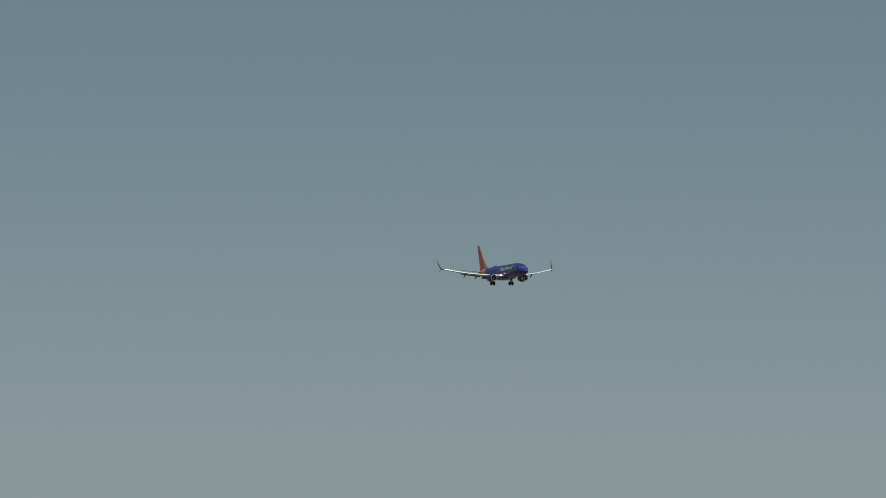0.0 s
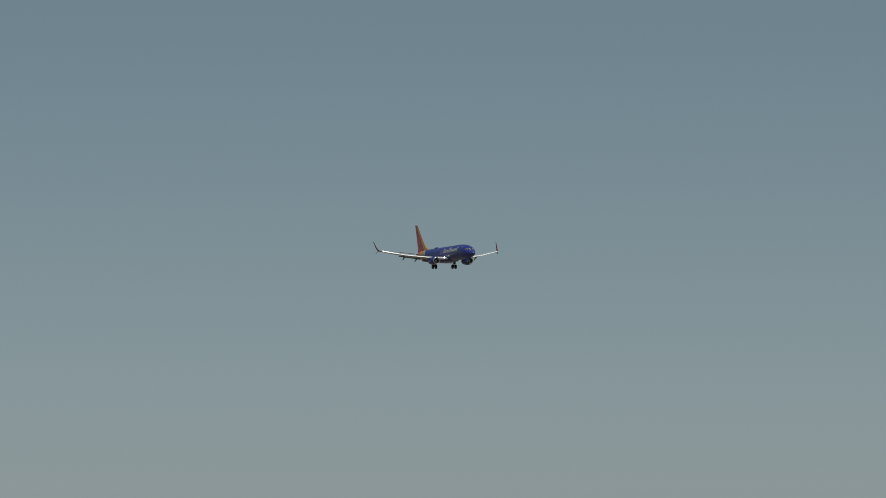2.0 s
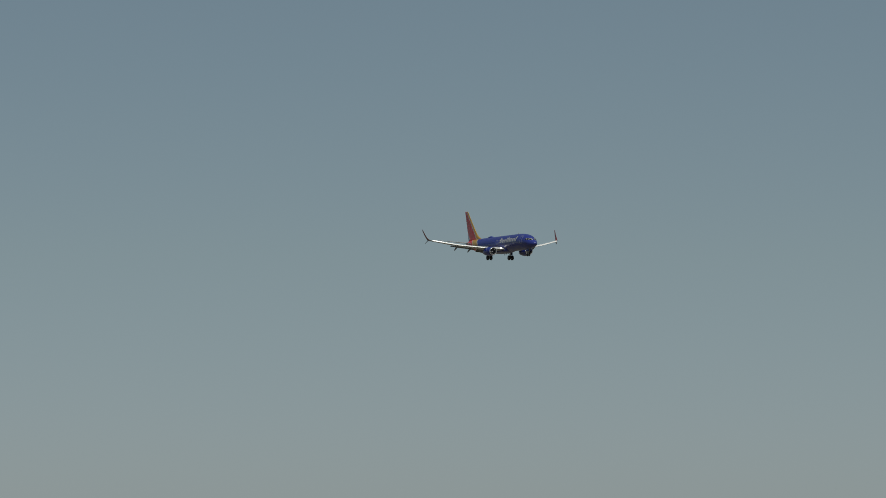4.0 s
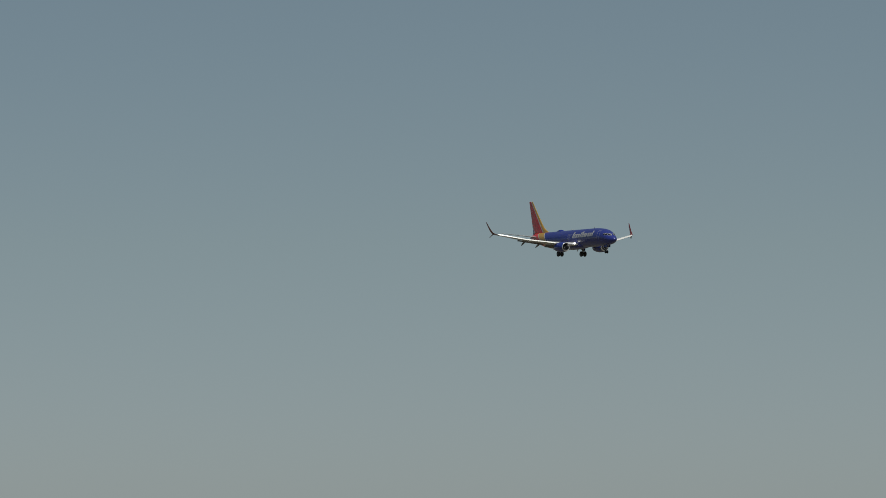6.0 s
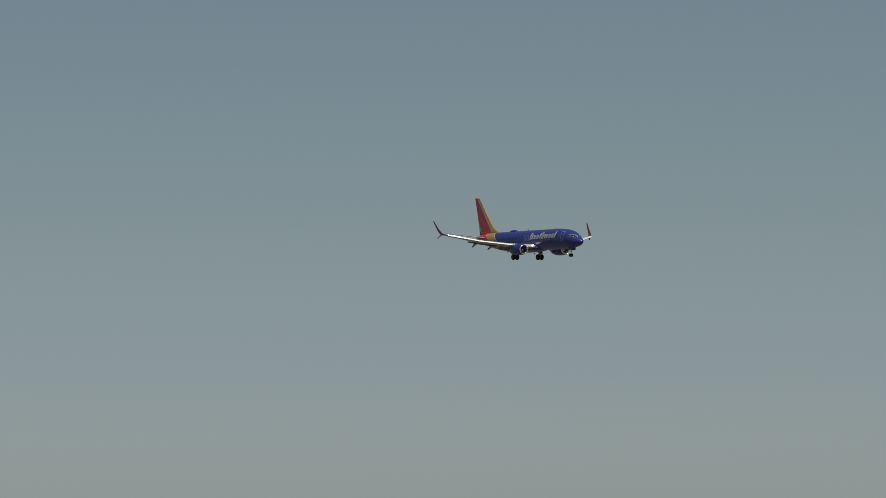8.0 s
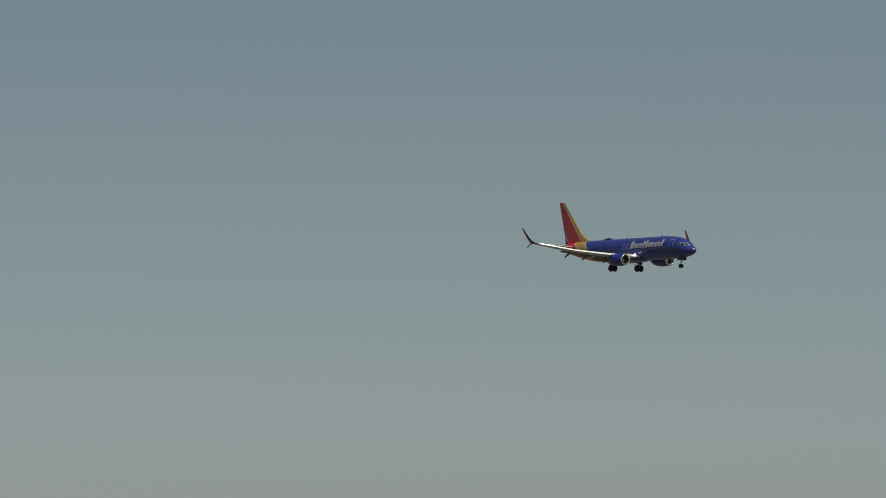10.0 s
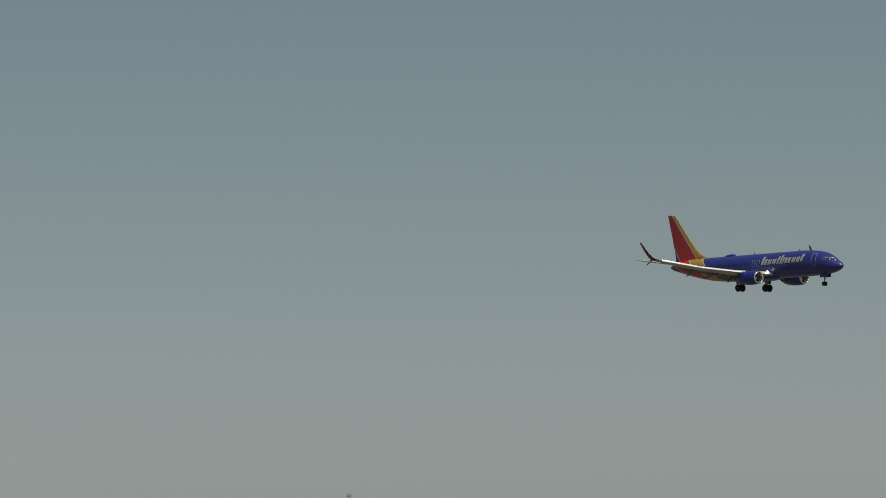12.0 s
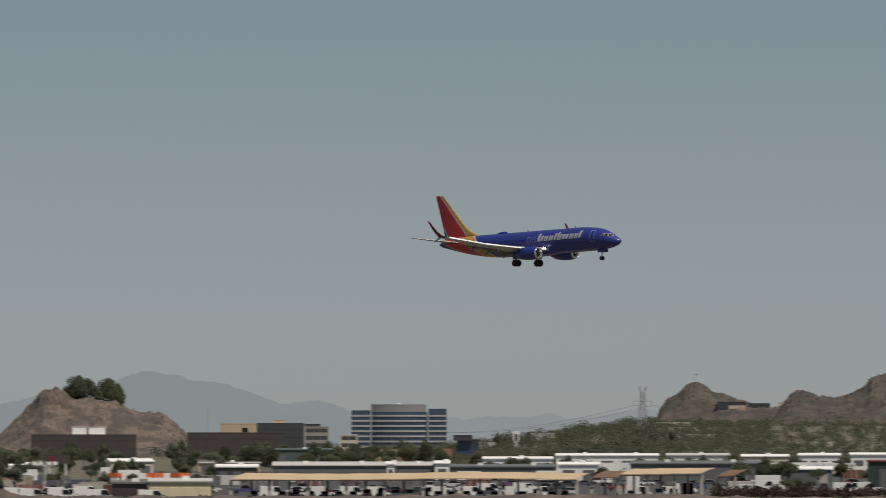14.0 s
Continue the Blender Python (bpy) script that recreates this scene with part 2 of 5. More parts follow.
def car_paint():
    m, n, l, b = nodes_of("car_paint")
    oi = n.new("ShaderNodeObjectInfo")
    c = ramp(n, l, oi.outputs["Random"], [(0.0, (0.7, 0.7, 0.68)), (0.34, (0.72, 0.72, 0.72)), (0.42, (0.3, 0.31, 0.32)), (0.58, (0.03, 0.03, 0.035)), (0.74, (0.1, 0.11, 0.13)), (0.86, (0.3, 0.03, 0.03)), (0.95, (0.05, 0.08, 0.2))])
    l.new(c, b.inputs["Base Color"])
    b.inputs["Roughness"].default_value, b.inputs["Coat Weight"].default_value = 0.35, 0.6
    return m


M_CAR = car_paint()


def led_material():
    m, n, l, b = nodes_of("led_screen")
    f = noise_of(n, l, 1.4, 3)
    c = ramp(n, l, f, [(0.34, (0.06, 0.03, 0.3)), (0.44, (0.3, 0.05, 0.35)), (0.52, (0.7, 0.12, 0.1)), (0.6, (0.8, 0.45, 0.1)), (0.7, (0.7, 0.65, 0.7))])
    l.new(c, b.inputs["Base Color"])
    l.new(c, b.inputs["Emission Color"])
    b.inputs["Emission Strength"].default_value = 0.35
    return m


M_LED = led_material()


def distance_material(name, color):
    """Bare mountains tens of kilometres off: all one sees is the air between, painted as glowing haze colour."""
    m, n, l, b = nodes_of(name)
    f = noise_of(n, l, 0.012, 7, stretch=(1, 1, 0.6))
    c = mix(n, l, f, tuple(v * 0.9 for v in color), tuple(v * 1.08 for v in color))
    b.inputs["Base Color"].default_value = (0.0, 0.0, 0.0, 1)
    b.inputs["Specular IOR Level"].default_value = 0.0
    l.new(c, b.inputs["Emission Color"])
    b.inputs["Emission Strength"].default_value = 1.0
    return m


# blue-grey haze put into the ridges' own glow, paler for the farther range
M_FAR = distance_material("mountain_haze_glow", (0.232, 0.268, 0.276))
M_FARTHER = distance_material("farther_haze_glow", (0.25, 0.285, 0.29))


# ---- building blocks ----
def empty(name, m=None):
    ob = new(name)
    if m is not None:
        ob.matrix_world = m
    return ob


def mesh_of(name, bm, material, smooth=False):
    me = bpy.data.meshes.new(name)
    bmesh.ops.recalc_face_normals(bm, faces=bm.faces[:])
    if smooth:
        for f in bm.faces:
            f.smooth = True
    bm.to_mesh(me)
    bm.free()
    me.materials.append(material)
    return me


def part(name, bm, material, parent, label="", smooth=False):
    ob = new(name, mesh_of(name, bm, material, smooth))
    ob.parent = parent
    if label:
        tagged(ob, label)
    return ob


def box(bm, x0, x1, y0, y1, z0, z1):
    v = [bm.verts.new(p) for p in ((x0, y0, z0), (x1, y0, z0), (x1, y1, z0), (x0, y1, z0), (x0, y0, z1), (x1, y0, z1), (x1, y1, z1), (x0, y1, z1))]
    for f in ((0, 3, 2, 1), (4, 5, 6, 7), (0, 1, 5, 4), (1, 2, 6, 5), (2, 3, 7, 6), (3, 0, 4, 7)):
        bm.faces.new([v[i] for i in f])
    return bm


def boxes(*args):
    bm = bmesh.new()
    for a in args:
        box(bm, *a)
    return bm


def loft(bm, rings, closed=True, cap=True):
    vs = [[bm.verts.new(p) for p in r] for r in rings]
    n = len(vs[0])
    for a, b in zip(vs, vs[1:]):
        for i in range(n if closed else n - 1):
            j = (i + 1) % n
            bm.faces.new((a[i], a[j], b[j], b[i]))
    if cap and closed:
        bm.faces.new(vs[0][::-1])
        bm.faces.new(vs[-1])
    return bm


def tube(bm, p0, p1, r0, r1=None, n=10):
    r1 = r0 if r1 is None else r1
    p0, p1 = Vector(p0), Vector(p1)
    q = (p1 - p0).to_track_quat("Z", "Y")
    rings = []
    for p, r in ((p0, r0), (p1, r1)):
        rings.append([p + q @ Vector((r * math.cos(2 * math.pi * i / n), r * math.sin(2 * math.pi * i / n), 0)) for i in range(n)])
    return loft(bm, rings)


def smoothstep(a, b, x):
    t = min(1.0, max(0.0, (x - a) / (b - a)))
    return t * t * (3 - 2 * t)


def interp(x, table):
    if x <= table[0][0]:
        return table[0][1]
    for (x0, y0), (x1, y1) in zip(table, table[1:]):
        if x <= x1:
            return y0 + (y1 - y0) * (x - x0) / (x1 - x0)
    return table[-1][1]


def spot(u, r):
    """Ground plan: u milliradians to the right of the axis, r metres from the eye."""
    a = radians(AXIS) - u / 1000
    return r * math.cos(a), r * math.sin(a)


def rise(u, r):
    """Height of the ground: flat, climbing to the foot of the buttes."""
    k = smoothstep(-9, 48, u)
    return k * 19.5 * smoothstep(1850, 3400, r) * (1 - 0.6 * smoothstep(3700, 4600, r))


def ground_at(x, y):
    r = math.hypot(x, y)
    u = (radians(AXIS) - math.atan2(y, x)) * 1000
    return rise(u, r) if abs(u) < 1500 else 0.0


def place(u, r, turn=0.0, dz=0.0):
    """A pose on the ground whose y axis points away from the eye and x axis to the right."""
    x, y = spot(u, r)
    return pose(x, y, rise(u, r) + dz, 0, 0, AXIS - math.degrees(u / 1000) - 90 + turn)


# ---- large structure: ground, far mountains, buttes ----
def build_ground():
    bm = bmesh.new()
    radii = [0, 40, 150, 400, 700, 1000, 1400, 1850] + [1850 + 130 * i for i in range(1, 24)] + [4990, 5600]
    near = np.linspace(-260, 200, 93)
    coarse = np.linspace(200, 2 * math.pi * 1000 - 260, 40)[1:-1]
    us = list(near) + list(coarse)
    rings = []
    for r in radii[1:]:
        ring = []
        for u in us:
            x, y = spot(u, r)
            ring.append((x, y, ground_at(x, y)))
        rings.append(ring)
    loft(bm, rings, cap=False)
    c = bm.verts.new((0, 0, 0))
    bm.verts.ensure_lookup_table()
    n = len(us)
    for i in range(n):
        bm.faces.new((bm.verts[i], bm.verts[(i + 1) % n], c))
    ob = new("ground", mesh_of("ground", bm, M_GROUND, True))
    tagged(ob, "dusty tan desert ground rising towards rocky buttes", "ground", kind="structure")


def ridge(name, r, crest, material, label, rough):
    """A mountain range seen from far off; crest: milliradians and height."""
    bm = bmesh.new()
    us = np.linspace(crest[0][0], crest[-1][0], 900)
    rings = [[], [], [], []]
    for u in us:
        h = interp(u, crest)
        h += rough * (noise.noise((u * 0.22, r * 0.01, 0)) + 0.6 * noise.noise((u * 0.7, r * 0.01, 3)) + 0.45 * noise.noise((u * 1.9, 1, r * 0.01)) + 0.3 * noise.noise((u * 4.3, 2, r * 0.01)))
        for ring, (dr, k) in zip(rings, ((-60, 0.0), (-25, 0.6), (0, 1.0), (60, 0.0))):
            x, y = spot(u, r + dr)
            ring.append((x, y, max(0.0, h * k)))
    loft(bm, rings, closed=False)
    ob = new(name, mesh_of(name, bm, material, True))
    tagged(ob, label, "mountain", kind="structure")


def hill(name, u, r, profile, depth, material, label, rough, seed=0.0):
    """A rocky hill; profile: metres across from its middle and height of the crest there."""
    bm = bmesh.new()
    x0, x1 = profile[0][0], profile[-1][0]
    nx, ny = 170, 64
    grid = []
    for j in range(ny + 1):
        row = []
        v = -1 + 2 * j / ny
        for i in range(nx + 1):
            x = x0 + (x1 - x0) * i / nx
            h = interp(x, profile)
            y = v * depth
            k = 1 - smoothstep(0.12, 1.0, abs(v)) ** 0.8
            p = Vector((x * 0.045 + seed, y * 0.045, 0))
            d = noise.fractal(p, 0.75, 2.0, 7) * rough + (abs(noise.noise(p * 2.3)) - 0.25) * rough * 0.8
            z = h * k + d * (0.25 + 0.75 * k) * min(1.0, h / 12)
            row.append(bm.verts.new((x + 1.5 * noise.noise(p * 3), y, z - (2.5 if k < 0.02 else 0.6))))
        grid.append(row)
    for a, b in zip(grid, grid[1:]):
        for i in range(nx):
            bm.faces.new((a[i], a[i + 1], b[i + 1], b[i]))
    ob = new(name, mesh_of(name, bm, material))
    ob.matrix_world = place(u, r)
    tagged(ob, label, "hill", kind="structure")
    pts = np.array([(*v.co,) for v in ob.data.vertices])
    pose_of = ob.matrix_world.copy()

    def on_top(x, y):
        i = np.argmin((pts[:, 0] - x) ** 2 + (pts[:, 1] - y) ** 2)
        return pose_of @ Vector((x, y, float(pts[i, 2])))
    return on_top


build_ground()
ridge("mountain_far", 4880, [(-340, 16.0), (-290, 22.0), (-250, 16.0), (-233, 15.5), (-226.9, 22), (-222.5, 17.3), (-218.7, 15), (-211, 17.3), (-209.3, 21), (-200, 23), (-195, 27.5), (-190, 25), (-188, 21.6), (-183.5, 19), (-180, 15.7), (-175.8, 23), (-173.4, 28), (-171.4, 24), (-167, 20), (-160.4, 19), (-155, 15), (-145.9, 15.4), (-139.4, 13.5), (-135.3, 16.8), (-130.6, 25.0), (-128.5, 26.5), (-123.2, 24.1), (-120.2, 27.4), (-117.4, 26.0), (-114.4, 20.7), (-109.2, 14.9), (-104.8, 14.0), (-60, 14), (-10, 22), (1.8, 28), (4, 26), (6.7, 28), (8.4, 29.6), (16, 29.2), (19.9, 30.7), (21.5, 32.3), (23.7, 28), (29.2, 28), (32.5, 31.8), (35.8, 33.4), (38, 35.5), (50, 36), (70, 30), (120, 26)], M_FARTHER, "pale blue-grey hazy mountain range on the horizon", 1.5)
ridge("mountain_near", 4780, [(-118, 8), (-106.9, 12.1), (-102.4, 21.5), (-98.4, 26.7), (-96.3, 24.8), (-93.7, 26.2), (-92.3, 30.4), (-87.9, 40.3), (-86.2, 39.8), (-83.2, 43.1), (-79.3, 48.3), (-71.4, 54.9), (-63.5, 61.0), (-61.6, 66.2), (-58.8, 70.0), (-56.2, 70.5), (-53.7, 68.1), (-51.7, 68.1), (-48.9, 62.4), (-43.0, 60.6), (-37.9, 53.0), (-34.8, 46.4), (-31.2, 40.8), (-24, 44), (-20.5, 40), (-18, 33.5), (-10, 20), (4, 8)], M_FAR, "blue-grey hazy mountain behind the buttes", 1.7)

top_of_hill = hill("hill_quarried", -72, 3000, [(-60, 0), (-50, 7), (-36, 17), (-22, 32), (-17, 39), (-8, 39.5), (-2, 36), (6, 34), (26, 33), (32, 29), (40, 26), (52, 25), (60, 18), (68, 9), (76, 3), (84, 0)], 95, M_HILL, "bare brown rocky hill with trees on top", 3.2)
top_of_outcrop = hill("rock_outcrop", -76.6, 2976, [(-13, 6), (-9, 20), (-6, 33), (-2, 38.5), (4, 39), (9, 36), (13, 26), (16, 12)], 34, M_HILL, "craggy brown outcrop on the rocky hill", 3.5, seed=11.0)
top_of_butte = hill("butte_small", 49.5, 3500, [(-36, 0), (-27, 6), (-24.6, 12.6), (-20.8, 16.4), (-13, 21), (-9.2, 24.9), (-4.6, 27.6), (0.4, 28.3), (5.4, 26.4), (10.8, 22.6), (17.7, 20.3), (24.6, 17.9), (32.3, 15), (42, 9), (58, 0)], 60, M_BUTTE, "dark rounded rocky butte", 2.0, seed=7.3)
top_of_long_butte = hill("butte_long", 88, 3250, [(-80, 0), (-74.6, 7), (-72.1, 11), (-67.8, 17.7), (-64.3, 19.9), (-58.9, 20.9), (-53.6, 19.1), (-48.2, 18.1), (-39.3, 17.7), (-33.9, 18.8), (-26.8, 20.6), (-21.4, 23.1), (-16, 28.4), (-12.5, 29.9), (-6, 31), (10, 34), (40, 32), (70, 20), (100, 0)], 120, M_BUTTE, "long dark rocky butte with jagged ridge", 2.6, seed=3.1)
top_of_slope = hill("rock_slope", 59.5, 3395, [(-48, 0), (-34, 5), (-20, 9), (-5, 10.4), (10, 11), (24, 11), (36, 8), (48, 0)], 50, M_BUTTE, "scrubby rock slope between the two buttes", 1.6, seed=9.0)

# ---- the airliner: nose along +X, origin 18 m behind the nose on the centre line ----
airliner = empty("airliner")
tagged(airliner, "blue twin-jet airliner with red and gold tail, wheels lowered", "airplane")

SECTIONS = [(0.0, -0.74, -0.78, 0.02), (0.12, -0.5, -1.02, 0.27), (0.4, -0.25, -1.2, 0.52), (0.9, 0.05, -1.42, 0.85), (1.5, 0.37, -1.6, 1.14), (2.1, 0.8, -1.73, 1.38), (2.8, 1.2, -1.83, 1.55), (3.6, 1.5, -1.92, 1.7), (4.8, 1.75, -1.98, 1.82), (6.5, 1.92, -2.0, 1.88), (8.0, 2.0, -2.01, 1.88), (24.0, 2.0, -2.01, 1.88), (26.0, 2.0, -1.9, 1.88), (28.5, 2.0, -1.66, 1.82), (31.0, 1.98, -1.22, 1.66), (33.0, 1.95, -0.8, 1.42), (35.0, 1.85, -0.3, 1.1), (36.5, 1.7, 0.08, 0.8), (37.6, 1.45, 0.38, 0.52), (38.0, 1.25, 0.55, 0.35)]


def hull(s):
    return tuple(interp(s, [(q[0], q[i]) for q in SECTIONS]) for i in (1, 2, 3))


def skin(s, z, out=0.0):
    """A point on the starboard skin at station s and height z."""
    top, bottom, w = hull(s)
    c, h = (top + bottom) / 2, (top - bottom) / 2
    k = max(-0.98, min(0.98, (z - c) / h))
    return Vector((18 - s, -(w * math.sqrt(1 - k * k) + out), z))


def build_fuselage():
    bm = bmesh.new()
    stations = sorted({q[0] for q in SECTIONS} | {10 + 2 * i for i in range(7)} | {1.2, 1.8, 2.45, 3.2, 4.2, 5.6, 27.2, 29.7, 32, 34})
    rings = []
    for s in stations:
        top, bottom, w = hull(s)
        c, h = (top + bottom) / 2, (top - bottom) / 2
        rings.append([(18 - s, w * math.cos(2 * math.pi * i / 40), c + h * math.sin(2 * math.pi * i / 40)) for i in range(40)])
    loft(bm, rings)
    part("fuselage", bm, M_BODY, airliner, "glossy blue fuselage with gold and red bands aft", True)
    bm = bmesh.new()
    rings = []
    for s, w, h in ((12.2, 0.3, 0.1), (13.5, 1.5, 0.55), (15.5, 1.95, 0.75), (19, 2.0, 0.8), (21.5, 1.6, 0.6), (23.2, 0.9, 0.3), (24.2, 0.3, 0.08)):
        rings.append([(18 - s, w * math.cos(2 * math.pi * i / 24), -1.55 + h * math.sin(2 * math.pi * i / 24)) for i in range(24)])
    part("wing_fairing", loft(bm, rings), M_BODY, airliner, "blue belly fairing", True)
    bm = bmesh.new()
    rings = []
    for s, w, h in ((23.2, 0.05, 0.02), (23.6, 0.35, 0.22), (24.3, 0.45, 0.34), (25.3, 0.4, 0.26), (26.2, 0.05, 0.02)):
        rings.append([(18 - s, w * math.cos(2 * math.pi * i / 16), 1.97 + h * math.sin(2 * math.pi * i / 16)) for i in range(16)])
    part("antenna_dome", loft(bm, rings), M_BLUE, airliner, smooth=True)
    for s, z in ((9.0, 1.96), (19.0, 1.97), (16.8, -2.45)):
        d = 0.32 if z > 0 else -0.3
        bm = bmesh.new()
        loft(bm, [[(18 - s, -0.03, z), (18 - s, 0.03, z), (17.6 - s, 0.03, z), (17.6 - s, -0.03, z)], [(17.75 - s, -0.012, z + d), (17.75 - s, 0.012, z + d), (17.55 - s, 0.012, z + d), (17.55 - s, -0.012, z + d)]])
        part("blade_antenna", bm, M_WING, airliner)


def patch(corners, out, segs=5, mirror=False, thick=0.012):
    """A thin film on the skin between two edges; corners: (s, z) of bottom-front, bottom-back, top-back, top-front."""
    bm = bmesh.new()
    a, b, c, d = corners
    outer, inner = [], []
    for layer, o in ((outer, out), (inner, out - thick)):
        for i in range(segs + 1):
            t = i / segs
            row = []
            for j in range(3):
                w = j / 2
                s = (a[0] + (d[0] - a[0]) * t) * (1 - w) + (b[0] + (c[0] - b[0]) * t) * w
                z = (a[1] + (d[1] - a[1]) * t) * (1 - w) + (b[1] + (c[1] - b[1]) * t) * w
                p = skin(s, z, o)
                if mirror:
                    p.y = -p.y
                row.append(p)
            layer.append(row)
    rings = [o + i[::-1] for o, i in zip(outer, inner)]
    return loft(bm, rings)


def build_markings():
    # silver lettering drawn as plain slanted bars: (start, width, foot, head)
    bars = [(17.95, 1.25, 0.12, 1.5), (16.55, 0.85, 0.15, 1.05), (15.55, 0.9, 0.15, 1.05), (14.5, 0.5, 0.15, 1.4), (13.85, 0.9, 0.15, 1.55), (12.8, 1.4, 0.2, 1.12), (11.25, 0.85, 0.2, 1.12), (10.25, 0.75, 0.2, 1.12), (9.35, 0.55, 0.22, 1.5)]
    for mirror in (False, True):
        for s, w, z0, z1 in bars:
            s, z1 = s - 1.9, z1 - 0.12
            lean = -0.28 * (z1 - z0)
            if mirror:
                s, lean = 23.0 - s + w, 0.28 * (z1 - z0)
            for k0, k1 in ((0.0, 0.40), (0.50, 0.90)) if w > 0.6 else ((0.0, 0.85),):
                a, b = s - w * k0, s - w * k1
                part("title_bar", patch([(b, z0), (a, z0), (a + lean, z1 if k0 == 0 or z1 < 1.2 else z0 + (z1 - z0) * 0.72), (b + lean, z1 if k0 == 0 or z1 < 1.2 else z0 + (z1 - z0) * 0.72)], 0.02, mirror=mirror), M_TITLE, airliner)
        # doors and overwing exits, drawn by their pale outlines
        for name, s, w, z0, z1, e in (("cabin_door", 4.2, 0.85, -0.55, 1.3, 0.065), ("overwing_exit", 16.4, 0.6, -0.05, 0.95, 0.055), ("overwing_exit", 17.4, 0.6, -0.05, 0.95, 0.055)):
            door = part(name, patch([(s, z0), (s + w, z0), (s + w, z1), (s, z1)], 0.012, mirror=mirror), M_BLUE if s < 25 else M_WINGLET, airliner)
            for q in ([(s, z0), (s + e, z0), (s + e, z1), (s, z1)], [(s + w - e, z0), (s + w, z0), (s + w, z1), (s + w - e, z1)], [(s, z0), (s + w, z0), (s + w, z0 + e), (s, z0 + e)], [(s, z1 - e), (s + w, z1 - e), (s + w, z1), (s, z1)]):
                part("outline", patch(q, 0.022, mirror=mirror), M_OUTLINE, door)
        for i in range(44):
            s = 6.9 + i * 0.508
            if 16.2 < s < 18.2:
                continue
            part("cabin_window", patch([(s, 0.3), (s + 0.22, 0.3), (s + 0.22, 0.62), (s, 0.62)], 0.008, 2, mirror), M_PANE, airliner)
        # cockpit glazing with pale surrounds
        for q in ([(1.6, 0.2), (2.2, 0.28), (2.4, 0.66), (1.85, 0.5)], [(2.34, 0.3), (2.85, 0.34), (2.95, 0.7), (2.52, 0.68)], [(2.98, 0.38), (3.4, 0.46), (3.35, 0.7), (3.06, 0.71)]):
            grown = [(s - 0.45 + (-0.035 if i in (0, 3) else 0.035), z - 0.08 + (-0.03 if i < 2 else 0.045)) for i, (s, z) in enumerate(q)]
            frame_ob = part("window_frame", patch(grown, 0.012, mirror=mirror), M_TITLE, airliner, "pale cockpit window frame")
            part("windshield_pane", patch([(s - 0.45, z - 0.08) for s, z in q], 0.024, mirror=mirror), M_GLASS, frame_ob)


def airfoil(le_x, y, z, chord, thick, droop=0.0, n=14):
    """A wing section: points round it from the trailing edge over the top and back below."""
    pts = []
    for k in range(n):
        t = k / (n - 1)
        x = 0.5 * (1 + math.cos(math.pi * t))
        h = thick * (1.485 * math.sqrt(x) - 0.63 * x - 1.758 * x * x + 1.4215 * x ** 3 - 0.5075 * x ** 4)
        pts.append((x, h))
    ring = [(x, h) for x, h in pts] + [(x, -0.75 * h) for x, h in pts[::-1][1:-1]]
    return [(le_x - x * chord, y, z + h * chord + droop * x) for x, h in ring]


WING_LE = [(0, 12.9), (1.7, 14.0), (5.0, 16.05), (17.0, 22.5)]
WING_TE = [(0, 21.2), (1.7, 21.2), (5.8, 21.35), (17.0, 24.15)]
WING_Z = [(0, -1.5), (1.7, -1.3), (5.8, -0.88), (11.0, -0.15), (17.0, 1.12)]


